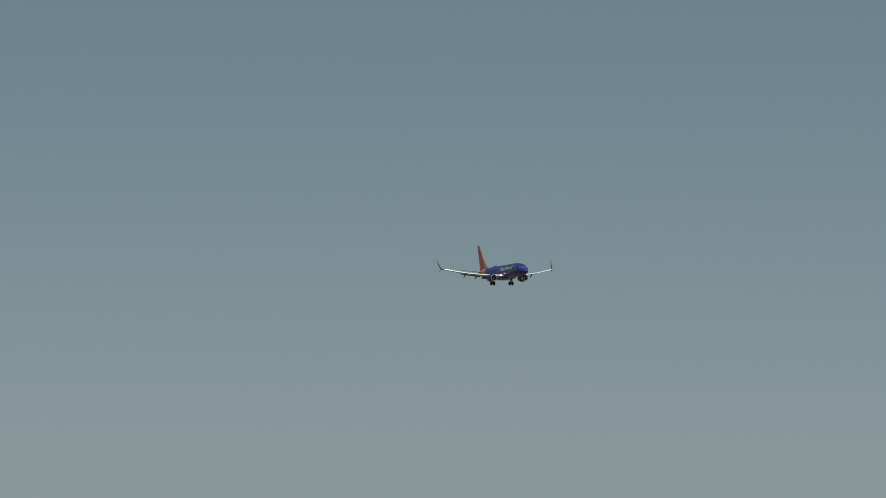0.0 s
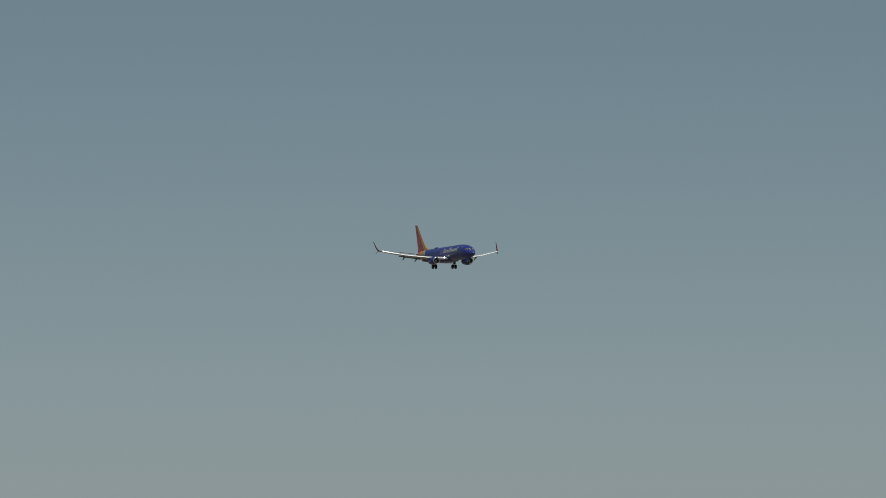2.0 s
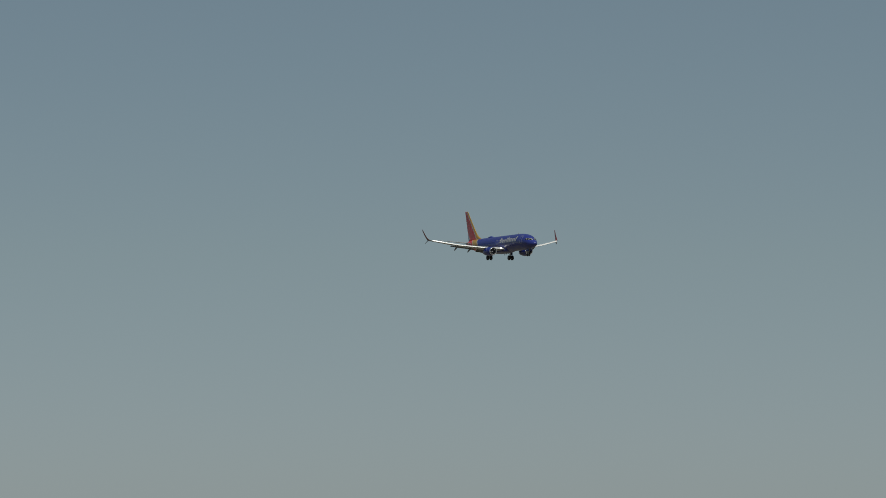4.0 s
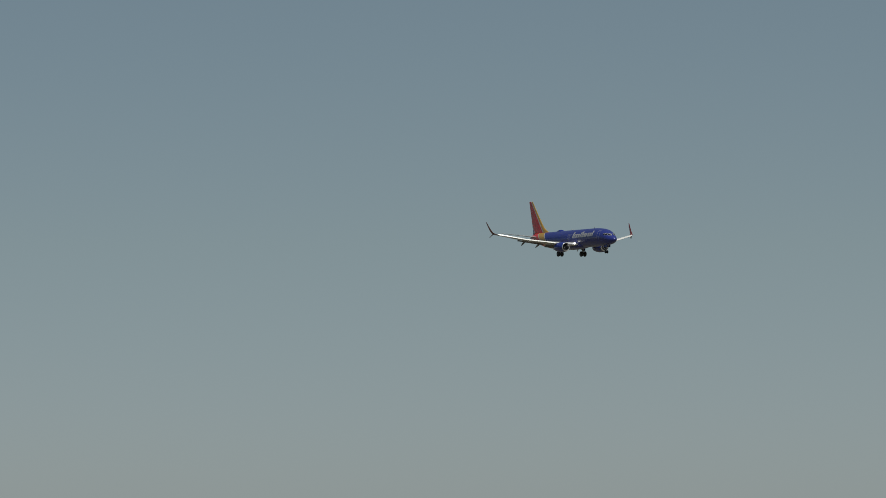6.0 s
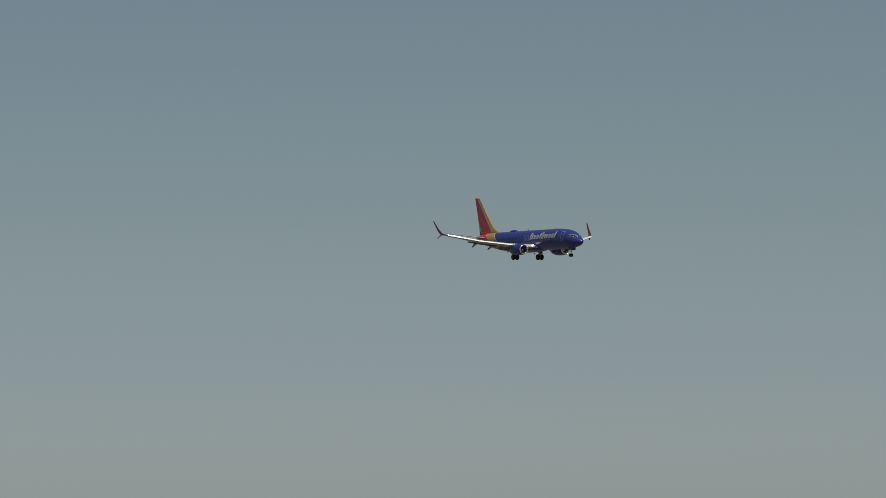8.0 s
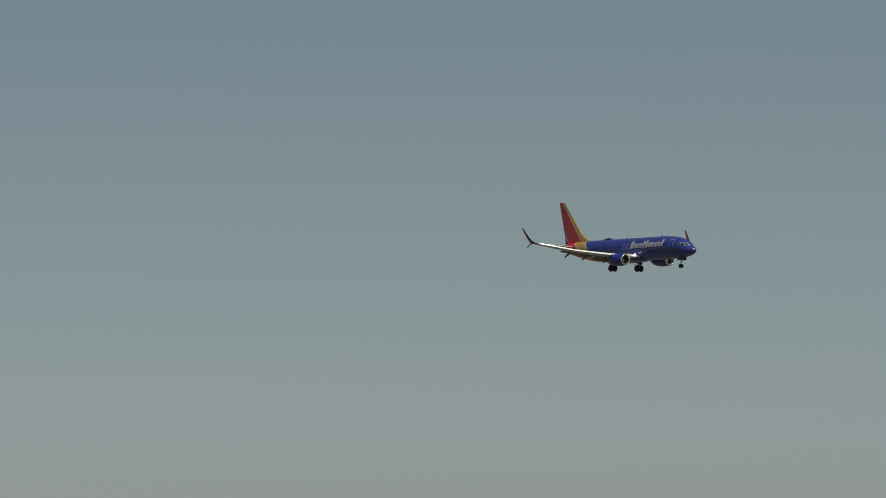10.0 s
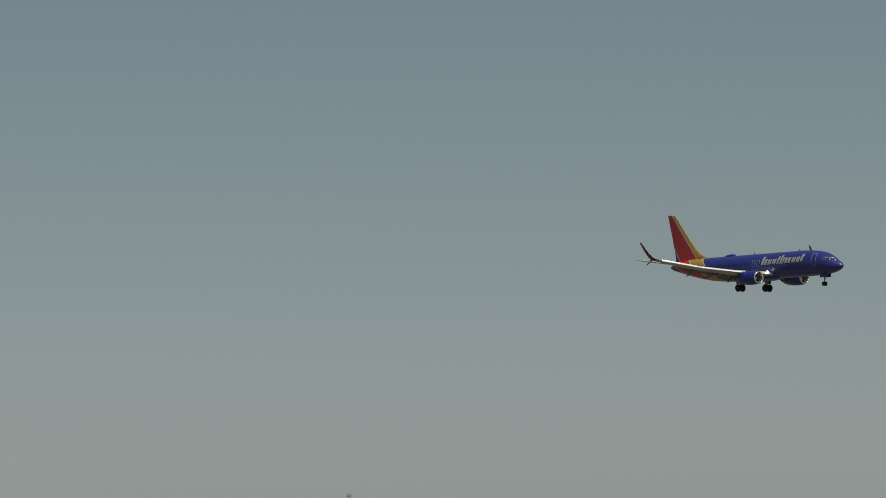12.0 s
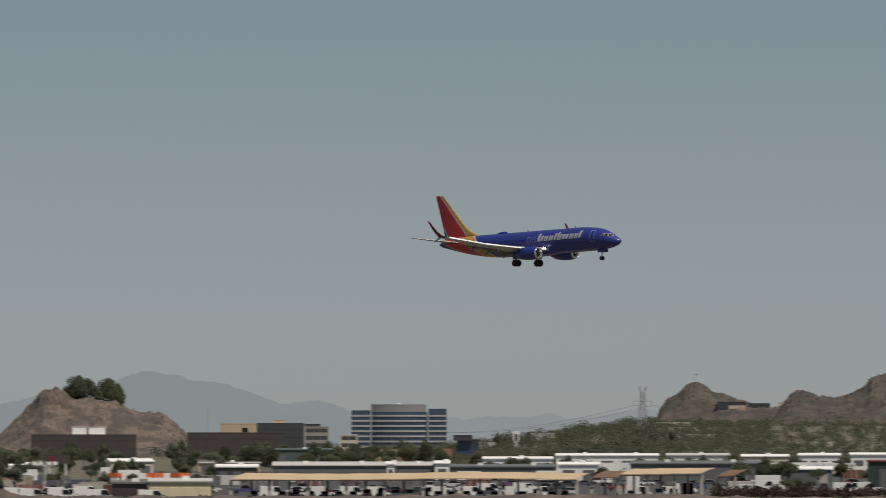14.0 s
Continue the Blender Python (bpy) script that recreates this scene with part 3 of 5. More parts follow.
def build_wing(side):
    who = {-1: "starboard", 1: "port"}[side]
    bm = bmesh.new()
    rings = []
    for y in (1.2, 1.7, 3.5, 5.0, 5.8, 8, 10, 12, 14, 15.6, 17.0):
        le, te, z = interp(y, WING_LE), interp(y, WING_TE), interp(y, WING_Z)
        rings.append(airfoil(18 - le, side * y, z, te - le, 0.14 - 0.04 * y / 17))
    wing = part("wing", loft(bm, rings), M_WING, airliner, "light grey wing with slats and flaps out", True)
    # slats along the leading edge
    for y0, y1 in ((2.2, 3.9), (5.7, 8.4), (8.45, 11.2), (11.25, 14.0), (14.05, 16.7)):
        rings = []
        for y in (y0, y1):
            le, te, z = interp(y, WING_LE), interp(y, WING_TE), interp(y, WING_Z)
            c = (te - le) * 0.08 + 0.2
            x = 18 - le + 0.26
            rings.append([(x - c, side * y, z + 0.17), (x - c * 0.55, side * y, z + 0.13), (x - 0.12, side * y, z + 0.02), (x, side * y, z - 0.1), (x - 0.05, side * y, z - 0.17), (x - 0.18, side * y, z - 0.15), (x - c * 0.6, side * y, z + 0.0)])
        part("slat", loft(bmesh.new(), rings), M_SLAT if y0 > 4 else M_WING, wing, "bright bare-metal slat" if y0 > 4 else "grey inboard slat")
    # slotted flaps, lowered
    for y0, y1, c0, stages in ((2.0, 5.3, 1.05, 2), (5.9, 11.6, 0.8, 1)):
        for dx, dz, ang, cs in ((0.05, -0.08, 22, 1.0), (1.15, -0.55, 38, 0.5))[:stages]:
            rings = []
            for y in (y0, y1):
                te, z = interp(y, WING_TE), interp(y, WING_Z)
                c = c0 * cs * (1 - 0.022 * (y - y0) * 2)
                sec = airfoil(0, 0, 0, c, 0.13, n=8)
                a = radians(ang)
                rings.append([(18 - te - dx * c0 / 1.5 + (p[0] * math.cos(a) - p[2] * 0 - 0), side * y, z + dz * c0 / 1.5 + p[0] * math.sin(a) + p[2]) for p in sec])
            part("flap", loft(bmesh.new(), rings), M_UNDER, wing, "lowered grey flap", True)
    for y, ln in ((3.0, 1.9), (7.2, 2.1), (10.4, 1.8)):
        te, z = interp(y, WING_TE), interp(y, WING_Z)
        rings = []
        for k, r in ((-0.55, 0.03), (-0.35, 0.17), (0.0, 0.24), (0.35, 0.18), (0.62, 0.02)):
            x = 18 - te - k * ln - 0.1
            zz = z - 0.34 - max(0.0, k + 0.15) * 0.95
            rings.append([(x, side * (y + r * 0.7 * math.cos(2 * math.pi * i / 10)), zz + r * math.sin(2 * math.pi * i / 10)) for i in range(10)])
        part("flap_track_fairing", loft(bmesh.new(), rings), M_UNDER, wing, smooth=True)
    # blended winglet with a lower blade
    rings = []
    for y, z, le, c in ((16.98, 1.15, 22.5, 1.66), (17.22, 1.25, 22.85, 1.35), (17.42, 1.55, 23.4, 1.0), (17.58, 2.2, 24.1, 0.78), (17.72, 3.0, 24.75, 0.6), (17.86, 3.75, 25.35, 0.4), (17.9, 3.95, 25.6, 0.2)):
        lean = (z - 1.15) / 2.8
        rings.append([(p[0], side * (y - (p[2] - z) * min(1, lean * 1.8)), z + (p[2] - z) * max(0.05, 1 - lean * 1.8)) for p in airfoil(18 - le, y, z, c, 0.1, n=8)])
    winglet = part("winglet", loft(bmesh.new(), rings), M_WINGLET, wing, "dark red upswept winglet", True)
    rings = []
    for y, z, le, c in ((17.25, 1.2, 23.2, 0.95), (17.5, 0.85, 23.75, 0.7), (17.74, 0.42, 24.4, 0.3)):
        rings.append([(p[0], side * (y + (p[2] - z) * 0.7), z + (p[2] - z) * 0.7) for p in airfoil(18 - le, y, z, c, 0.1, n=8)])
    part("lower_winglet", loft(bmesh.new(), rings), M_UNDER, wing, smooth=True)
    # landing lamp in the wing root
    bm = bmesh.new()
    bmesh.ops.create_icosphere(bm, subdivisions=2, radius=0.17, matrix=Matrix.Translation((18 - 14.15, side * 2.3, -1.02)))
    part("landing_light", bm, M_LAMP, wing, "lit landing light")
    return wing


def build_engine(side):
    y0, z0 = side * 4.83, -1.92

    def ring(s, r, flat=0.93, n=28, dz=0.0):
        return [(18 - s, y0 + r * math.cos(2 * math.pi * i / n), z0 + dz + r * math.sin(2 * math.pi * i / n) * (flat if math.sin(2 * math.pi * i / n) < 0 else 1.0)) for i in range(n)]
    engine = part("engine", loft(bmesh.new(), [ring(13.52, 0.98), ring(14.0, 1.08), ring(14.8, 1.14), ring(15.8, 1.12), ring(16.8, 0.98), ring(17.6, 0.78), ring(17.62, 0.7), ring(16.9, 0.68)], cap=False), M_BLUE, airliner, "blue engine nacelle with polished intake lip", True)
    part("intake_lip", loft(bmesh.new(), [ring(13.56, 0.985), ring(13.4, 0.945), ring(13.3, 0.88), ring(13.36, 0.82), ring(13.7, 0.79), ring(14.3, 0.78)], cap=False), M_LIP, engine, "polished metal intake lip", True)
    part("fan", loft(bmesh.new(), [ring(14.2, 0.79, 1.0), ring(14.3, 0.3, 1.0), ring(14.31, 0.02, 1.0)]), M_DARK, engine)
    part("spinner", loft(bmesh.new(), [ring(14.25, 0.27, 1, 14), ring(14.0, 0.18, 1, 14), ring(13.82, 0.02, 1, 14)]), M_STRUT, engine, smooth=True)
    part("core_nozzle", loft(bmesh.new(), [ring(16.6, 0.66, 1), ring(17.8, 0.5, 1), ring(18.4, 0.36, 1), ring(18.42, 0.3, 1), ring(18.9, 0.05, 1)]), M_DARK, engine, "dark metal exhaust nozzle", True)
    rings = []
    for s0, s1, z, w in ((14.6, 19.6, -0.75, 0.2), (14.9, 18.6, -1.05, 0.24)):
        rings.append([(18 - s0, y0, z), (18 - s0 - 0.7, y0 + w, z), (18 - s1 + 1.0, y0 + w, z), (18 - s1, y0, z), (18 - s1 + 1.0, y0 - w, z), (18 - s0 - 0.7, y0 - w, z)])
    part("pylon", loft(bmesh.new(), rings), M_BLUE, engine)


def build_tail():
    # fin outline by height: leading edge, trailing edge
    rows = [(1.7, 29.3, 37.2), (2.15, 30.2, 37.2), (2.5, 31.0, 37.25), (3.0, 31.85, 37.35), (3.7, 32.6, 37.5), (5.5, 34.15, 37.9), (7.5, 35.85, 38.4), (8.9, 37.02, 38.72), (9.1, 37.3, 38.74)]
    rings = []
    for z, le, te in rows:
        t = 0.42 * (1 - (z - 1.7) / 9)
        n = 12
        ring = []
        for i in range(n):
            k = i / (n - 1)
            x = 0.5 * (1 - math.cos(math.pi * k))
            h = t * math.sqrt(max(0, x)) * (1 - x) * 1.6
            ring.append((18 - le - x * (te - le), h, z))
        ring += [(p[0], -p[1], p[2]) for p in ring[::-1][1:-1]]
        rings.append(ring)
    fin = part("tail_fin", loft(bmesh.new(), rings), M_FIN, airliner, "red tail fin with gold leading edge", True)
    for side in (-1, 1):
        rings = []
        for y, le, te, z in ((0.5, 33.0, 37.0, 0.92), (1.1, 33.35, 37.25, 1.0), (4.0, 35.4, 38.1, 1.45), (6.9, 37.35, 39.0, 1.9), (7.15, 37.75, 39.1, 1.95)):
            rings.append(airfoil(18 - le, side * y, z, te - le, 0.075, 0.07 * (te - le), n=9))
        part("tailplane", loft(bmesh.new(), rings), M_WING, airliner, "light grey horizontal tailplane", True)
        bm = bmesh.new()
        tube(bm, (18 - 33.3, side * 1.1, 0.99), (18 - 37.32, side * 6.9, 1.89), 0.08, 0.05, 8)
        part("tailplane_leading_edge", bm, M_STRUT, airliner, "bare-metal leading edge")
    bm = bmesh.new()
    part("exhaust_pipe", tube(bm, (-19.9, 0, 0.9), (-20.3, 0, 0.92), 0.24, 0.18), M_DARK, airliner)


def wheel(parent, x, y, z, r, w):
    bm = bmesh.new()
    rings = []
    for dy, k in ((-0.5, 0.72), (-0.46, 0.9), (-0.28, 1.0), (0.28, 1.0), (0.46, 0.9), (0.5, 0.72)):
        rings.append([(x + r * k * math.cos(2 * math.pi * i / 20), y + dy * w, z + r * k * math.sin(2 * math.pi * i / 20)) for i in range(20)])
    tyre = part("wheel", loft(bm, rings), M_TYRE, parent, "black rubber tyre on a grey hub", True)
    bm = bmesh.new()
    part("hub", tube(bm, (x, y - w * 0.53, z), (x, y + w * 0.53, z), r * 0.36, n=14), M_DARK, tyre)


def build_gear():
    for side in (-1, 1):
        y = side * 2.86
        gear = part("main_gear", tube(bmesh.new(), (-1.55, y, -1.2), (-1.7, y, -3.2), 0.16, 0.12, 12), M_STRUT, airliner, "grey main landing gear leg")
        part("side_brace", tube(bmesh.new(), (-1.6, side * 1.4, -1.6), (-1.68, y, -2.5), 0.07), M_STRUT, gear)
        part("drag_link", tube(bmesh.new(), (-2.2, y, -1.5), (-1.95, y, -2.9), 0.05), M_STRUT, gear)
        part("axle", tube(bmesh.new(), (-1.7, y - 0.6, -3.2), (-1.7, y + 0.6, -3.2), 0.09), M_STRUT, gear)
        part("gear_door", boxes((-2.3, -1.1, y + side * 0.2, y + side * 0.25, -2.55, -1.35)), M_BLUE, gear)
        for d in (-0.43, 0.43):
            wheel(gear, -1.7, y + d, -3.19, 0.59, 0.42)
    gear = part("nose_gear", tube(bmesh.new(), (13.95, 0, -1.7), (13.9, 0, -3.3), 0.1, 0.08, 12), M_STRUT, airliner, "slim grey nose landing gear leg")
    part("drag_link", tube(bmesh.new(), (14.9, 0, -1.85), (13.95, 0, -2.75), 0.05), M_STRUT, gear)
    part("axle", tube(bmesh.new(), (13.9, -0.32, -3.3), (13.9, 0.32, -3.3), 0.06), M_STRUT, gear)
    for d in (-1, 1):
        wheel(gear, 13.9, d * 0.22, -3.3, 0.345, 0.2)
        part("gear_door", boxes((13.4, 14.9, d * 0.42 - 0.02, d * 0.42 + 0.02, -2.32, -1.8)), M_BLUE, gear)


build_fuselage()
build_markings()
for side in (-1, 1):
    build_wing(side)
    build_engine(side)
build_tail()
build_gear()


# ---- buildings ----
def metres(u0, u1, r):
    return (u1 - u0) / 1000 * r


def office(name, label, u0, u1, r, depth, height, wall, bands=0, glass=None, roof=None, category="building", turn=0.0):
    """A flat-roofed block: walls, parapet, and ribbons of glass set into the front and sides."""
    w = metres(u0, u1, r)
    b = empty(name, place((u0 + u1) / 2, r, turn))
    tagged(b, label, category)
    part("wall", boxes((-w / 2, w / 2, 0, depth, -1.5, height)), wall, b)
    part("roof", boxes((-w / 2 + 0.3, w / 2 - 0.3, 0.3, depth - 0.3, height, height + 0.12)), roof or M_LGREY, b)
    for a in ((-w / 2 - 0.06, w / 2 + 0.06, -0.06, 0.3, height, height + 0.55), (-w / 2 - 0.06, w / 2 + 0.06, depth - 0.3, depth + 0.06, height, height + 0.55)):
        part("parapet", boxes(a), wall, b)
    if bands:
        storey = height / bands
        for i in range(bands):
            z = i * storey + storey * 0.36
            ribbon = part("window_band", boxes((-w / 2 + 0.8, w / 2 - 0.8, -0.07, 0.05, z, z + storey * 0.5)), glass or M_GLASS, b, "dark ribbon of glass")
            n = max(2, int(w / 4.5))
            for k in range(1, n):
                x = -w / 2 + 0.8 + (w - 1.6) * k / n
                part("mullion", boxes((x - 0.08, x + 0.08, -0.11, -0.07, z, z + storey * 0.5)), wall, ribbon)
    return b


def rooftop_box(b, x0, x1, y0, y1, z0, z1, material, name="plant_room", label=""):
    unit = part(name, boxes((x0, x1, y0, y1, z0, z1)), material, b, label)
    part("coping", boxes((x0 - 0.15, x1 + 0.15, y0 - 0.15, y1 + 0.15, z1, z1 + 0.2)), material, unit)


def warehouse(label, u0, u1, r, depth, height, wall, roof, doors=3, pitch=0.6, door_mat=None, turn=0.0, dark=None):
    w = metres(u0, u1, r)
    b = empty("warehouse", place((u0 + u1) / 2, r, turn))
    tagged(b, label, "warehouse")
    part("wall", boxes((-w / 2, w / 2, 0, depth, -1.5, height)), wall, b)
    bm = bmesh.new()
    o = 0.35
    loft(bm, [[(x, -o, height + 0.01), (x, -o, height + 0.3), (x, depth / 2, height + 0.3 + pitch), (x, depth + o, height + 0.3), (x, depth + o, height + 0.01)] for x in (-w / 2 - o, w / 2 + o)])
    part("roof", bm, roof, b)
    for i in range(doors):
        x = -w / 2 + w * (i + 0.5) / doors
        dw = min(4.0, w / doors * 0.6)
        part("roller_door", boxes((x - dw / 2, x + dw / 2, -0.08, 0.04, 0.0, height * 0.72)), door_mat or M_GREY, b)
    for i in range(max(1, int(w / 14))):
        x = -w / 2 + w * (i + 0.5) / max(1, int(w / 14)) + 1.1
        zr = height + 0.3 + pitch * 0.5
        part("roof_vent", boxes((x - 0.7, x + 0.7, depth * 0.25 - 0.6, depth * 0.25 + 0.6, zr - 0.5, zr + 0.7)), M_WHITE, b)
    return b


# brown office block and its twin below the hill
b = office("office_block", "dark brown office block with white rooftop units", -79.9, -59.5, 2600, 30, 12.2, M_BROWN, 3, M_BROWN)
rooftop_box(b, -5.8, 1.3, 4, 12, 12.3, 16.4, M_WHITE, label="white louvred rooftop unit")
rooftop_box(b, 2.7, 10.8, 5, 13, 12.3, 16.4, M_WHITE, label="white louvred rooftop unit")
b = office("office_block", "dark brown office block with blank upper wall", -49.7, -31.0, 2600, 30, 13.2, M_BROWN, 3, M_BROWN)
b = office("office_block", "tan stucco block rising behind a brown office", -43.2, -36.3, 2760, 18, 18.2, M_TAN, 0)
part("window", boxes((2.0, 5.2, -0.08, 0.05, 14.0, 16.2)), M_GLASS, b, "dark square window")
b = office("office_block", "dark glass office block with pale end wing", -36.2, -27.0, 2900, 24, 18.6, M_CHARCOAL, 4, M_CHARCOAL)
rooftop_box(b, -4, 3, 6, 12, 18.7, 20.6, M_TAN)
b = office("office_block", "taupe concrete office with dark ribbon windows", -26.9, -22.2, 2900, 24, 16.6, M_TAUPE, 4, M_CHARCOAL)
rooftop_box(b, -6.8, 2.0, 3, 14, 16.7, 18.4, M_CHARCOAL, "set_back_storey")
office("office_block", "cream two-storey office beside the tower", -20.0, -16.6, 2950, 20, 12.2, M_CREAM, 3, M_CHARCOAL)


def build_tower():
    u0, u1, r, storeys, hs = -17.9, 0.8, 3700, 8, 3.7
    w = metres(u0, u1, r)
    b = empty("office_tower", place((u0 + u1) / 2, r))
    tagged(b, "eight-storey office tower banded in blue glass and pale concrete", "building")
    top = storeys * hs

    def slab(x0, x1, y0, y1, bow, z0, z1):
        """A storey-high slice whose front bows out towards the street."""
        front = [(x0 + (x1 - x0) * i / 12, y0 - bow * (1 - (i / 6 - 1) ** 2)) for i in range(13)]
        ring = front + [(x1, y1), (x0, y1)]
        return loft(bmesh.new(), [[(x, y, z) for x, y in ring] for z in (z0, z1)])
    for x0, x1, y0, y1, bow, t in ((-w / 2, -w * 0.292, 0, 34, 0.0, top + 0.3), (-w * 0.29, w * 0.298, 2.0, 32, 5.0, top - 0.9), (w * 0.3, w / 2, 0, 34, 0.0, top + 1.5)):
        wing = part("wing", slab(x0 + 0.35, x1 - 0.35, y0 + 0.35, y1, bow, -1.5, t), M_WINDOW, b, "blue glass wall")
        for i in range(storeys + 1):
            z = i * hs - 0.55
            if z + 1.3 > t - 1.6:
                continue
            part("spandrel", slab(x0, x1, y0, y1 + 0.05, bow, max(z, -1.4), z + 1.3), M_TOWER, wing, "pale concrete band")
        n = 5 if bow == 0 else 14
        for k in range(n + 1):
            f = k / n
            x, y = x0 + 0.4 + (x1 - x0 - 0.8) * f, y0 - bow * (1 - (2 * f - 1) ** 2)
            part("mullion", boxes((x - 0.09, x + 0.09, y + 0.2, y + 0.34, 0, t)), M_STEEL, wing)
    crown = part("plant_screen", slab(-w * 0.29, w * 0.285, 4.0, 26, 5.0, top - 0.9, top + 4.4), M_SCREEN, b, "grey curved screen round the rooftop plant")
    part("coping", slab(-w * 0.292, w * 0.287, 3.9, 26.1, 5.0, top + 4.4, top + 4.7), M_TOWER, crown)
    part("roof_unit", boxes((-1.6, 1.6, 4, 7, top + 4.6, top + 5.4)), M_WHITE, b)


build_tower()

b = office("office_block", "low building with overhanging dark storey over blue glass", 2.7, 5.6, 2500, 16, 8.6, M_WINDOW, 2, M_WINDOW)
rooftop_box(b, -5.4, 4.0, -2.0, 14, 8.7, 11.2, M_CHARCOAL, "overhanging_storey", "dark overhanging top storey")
office("office_block", "dark low wing beside the blue glass building", 5.7, 7.1, 2505, 14, 8.4, M_CHARCOAL, 1, M_WINDOW)
# long low walls and roofs on the desert slope
for u0, u1, r, h, mat, label in ((5.9, 10.2, 3000, 4.0, M_LGREY, "long low concrete building on the desert slope"), (13.6, 14.8, 2950, 8.5, M_WHITE, "small white tower-like building among desert shrubs"), (17.1, 22.1, 3050, 4.5, M_LGREY, "long low grey building among desert shrubs"), (-13.2, -7.6, 2300, 5.4, M_TAN, "low tan house with flat roof"), (-2.2, 1.8, 2350, 5.4, M_TERRA, "low tan house with flat roof"), (41, 48.4, 3150, 1.7, M_CREAM, "cream terrace wall of a hillside resort"), (40.2, 49.5, 2900, 1.6, M_CREAM, "cream terrace wall of a hillside resort"), (65.0, 66.7, 3440, 14.2, M_CREAM, "cream resort building on the saddle between buttes"), (59.2, 63.5, 3440, 13.4, M_CHARCOAL, "dark flat-roofed resort building on the saddle"), (53.2, 58.9, 3462, 14.6, M_CHARCOAL, "dark flat-roofed resort building on the butte's flank"), (55.5, 58.8, 3388, 11.6, M_CREAM, "cream resort wall at the foot of the butte"), (57.4, 58.7, 3380, 10.6, M_TAN, "small tan house below the resort wall"), (-11.8, -9.6, 2000, 3.6, M_TERRA, "low terracotta house behind a shed"), (-9.2, -7.0, 2010, 3.3, M_TERRA, "low terracotta house behind a shed"), (47, 53, 2700, 1.2, M_CREAM, "low cream wall on the desert slope"), (68, 76, 2500, 1.2, M_CREAM, "low cream wall on the desert slope")):
    office("low_building", label, u0, u1, r, 12, h, mat, 1 if h > 5.5 else 0, M_CHARCOAL)

# pale warehouses in rows
warehouse("long white warehouse with grey roller doors", 7.8, 21.3, 1700, 30, 4.6, M_WHITE, M_WHITE, 8)
warehouse("white warehouse with low pitched roof", 22, 41.8, 1720, 28, 5.6, M_WHITE, M_WHITE, 5)
warehouse("white warehouse beside parked trailers", 43.5, 55.5, 1690, 26, 5.8, M_WHITE, M_LGREY, 4)
warehouse("cream warehouse behind trees", 58, 67, 1710, 26, 5.4, M_CREAM, M_WHITE, 4)
warehouse("white warehouse with bright roof", 69, 77, 1700, 26, 5.8, M_WHITE, M_WHITE, 4)
warehouse("white warehouse beside a dark green building", 79, 95, 1690, 26, 6.0, M_WHITE, M_WHITE, 5)
warehouse("long dark grey shed with pale roof edge", -44, -36, 1380, 22, 4.0, M_BROWN, M_WHITE, 3)
warehouse("long grey metal shed", -33, -11, 1420, 26, 4.1, M_GREY, M_LGREY, 10, 0.9)
warehouse("white office end of a grey shed", -10.9, -9.5, 1405, 10, 4.6, M_WHITE, M_WHITE, 1)
warehouse("long dark grey shed with many roller doors", 1.3, 22, 1440, 26, 3.6, M_GREY, M_GREY, 4)
warehouse("white shed with grey front", 22.5, 30.3, 1380, 20, 4.6, M_WHITE, M_WHITE, 2)
warehouse("long grey metal shed in line with white units", -9.2, -1.7, 1420, 26, 4.1, M_GREY, M_LGREY, 3, 0.9)
warehouse("white unit between two grey sheds", -1.5, 1.2, 1410, 20, 4.8, M_WHITE, M_WHITE, 1)
warehouse("long grey metal shed beside trees", 36.4, 62, 1420, 26, 4.6, M_GREY, M_GREY, 6, 0.7)
warehouse("grey metal shed with white roof", 63, 75.5, 1380, 22, 3.4, M_GREY, M_WHITE, 4)
warehouse("dark green shed with maroon fascia", 82.3, 98, 1250, 20, 6.2, M_GREENBOX, M_MAROON, 2, 0.2)
warehouse("low teal-roofed shed among trees", -33.4, -21.5, 2000, 20, 6.6, M_TEAL, M_TEAL, 3)
warehouse("tan metal building with grey roof", -57.0, -45.0, 1000, 14, 3.6, M_SIDING, M_LGREY, 4, 0.5, M_SIDING)
warehouse("dark open-fronted shed beside a tan building", -64.2, -57.3, 1010, 12, 3.2, M_BROWN, M_GREY, 2, 0.3, M_BROWN)
warehouse("white-roofed shed among trees", -64.5, -56.2, 1600, 16, 4.3, M_CREAM, M_WHITE, 3, 0.8, turn=6)
warehouse("long low tan wall of a yard shed", -47.5, -35.5, 1750, 14, 3.0, M_TAN, M_LGREY, 4, 0.2)
warehouse("white-roofed shed among trees", -84, -78.5, 1500, 14, 3.6, M_WHITE, M_WHITE, 2, 0.4)
warehouse("long white flat-roofed building", -190, -161, 1500, 26, 4.2, M_LGREY, M_WHITE, 6)
warehouse("long white flat-roofed building beside trees", -159, -146, 1480, 24, 4.4, M_LGREY, M_WHITE, 4)
warehouse("cream building with red-brown end walls", -140.5, -134, 1600, 18, 6.4, M_CREAM, M_TAN, 2)
warehouse("white-roofed building among trees", -128, -119, 1540, 20, 4.6, M_CREAM, M_WHITE, 3)
warehouse("long beige warehouse wall", -107, -93, 2200, 24, 8.0, M_CREAM, M_LGREY, 6)
warehouse("white-roofed building among trees", -113, -104.5, 2100, 20, 7.6, M_CREAM, M_WHITE, 2)
warehouse("small white shop among trees", -166, -162, 2100, 14, 5.6, M_WHITE, M_WHITE, 1)
warehouse("small white shop among trees", -150, -144, 2200, 14, 6.2, M_WHITE, M_LGREY, 1)
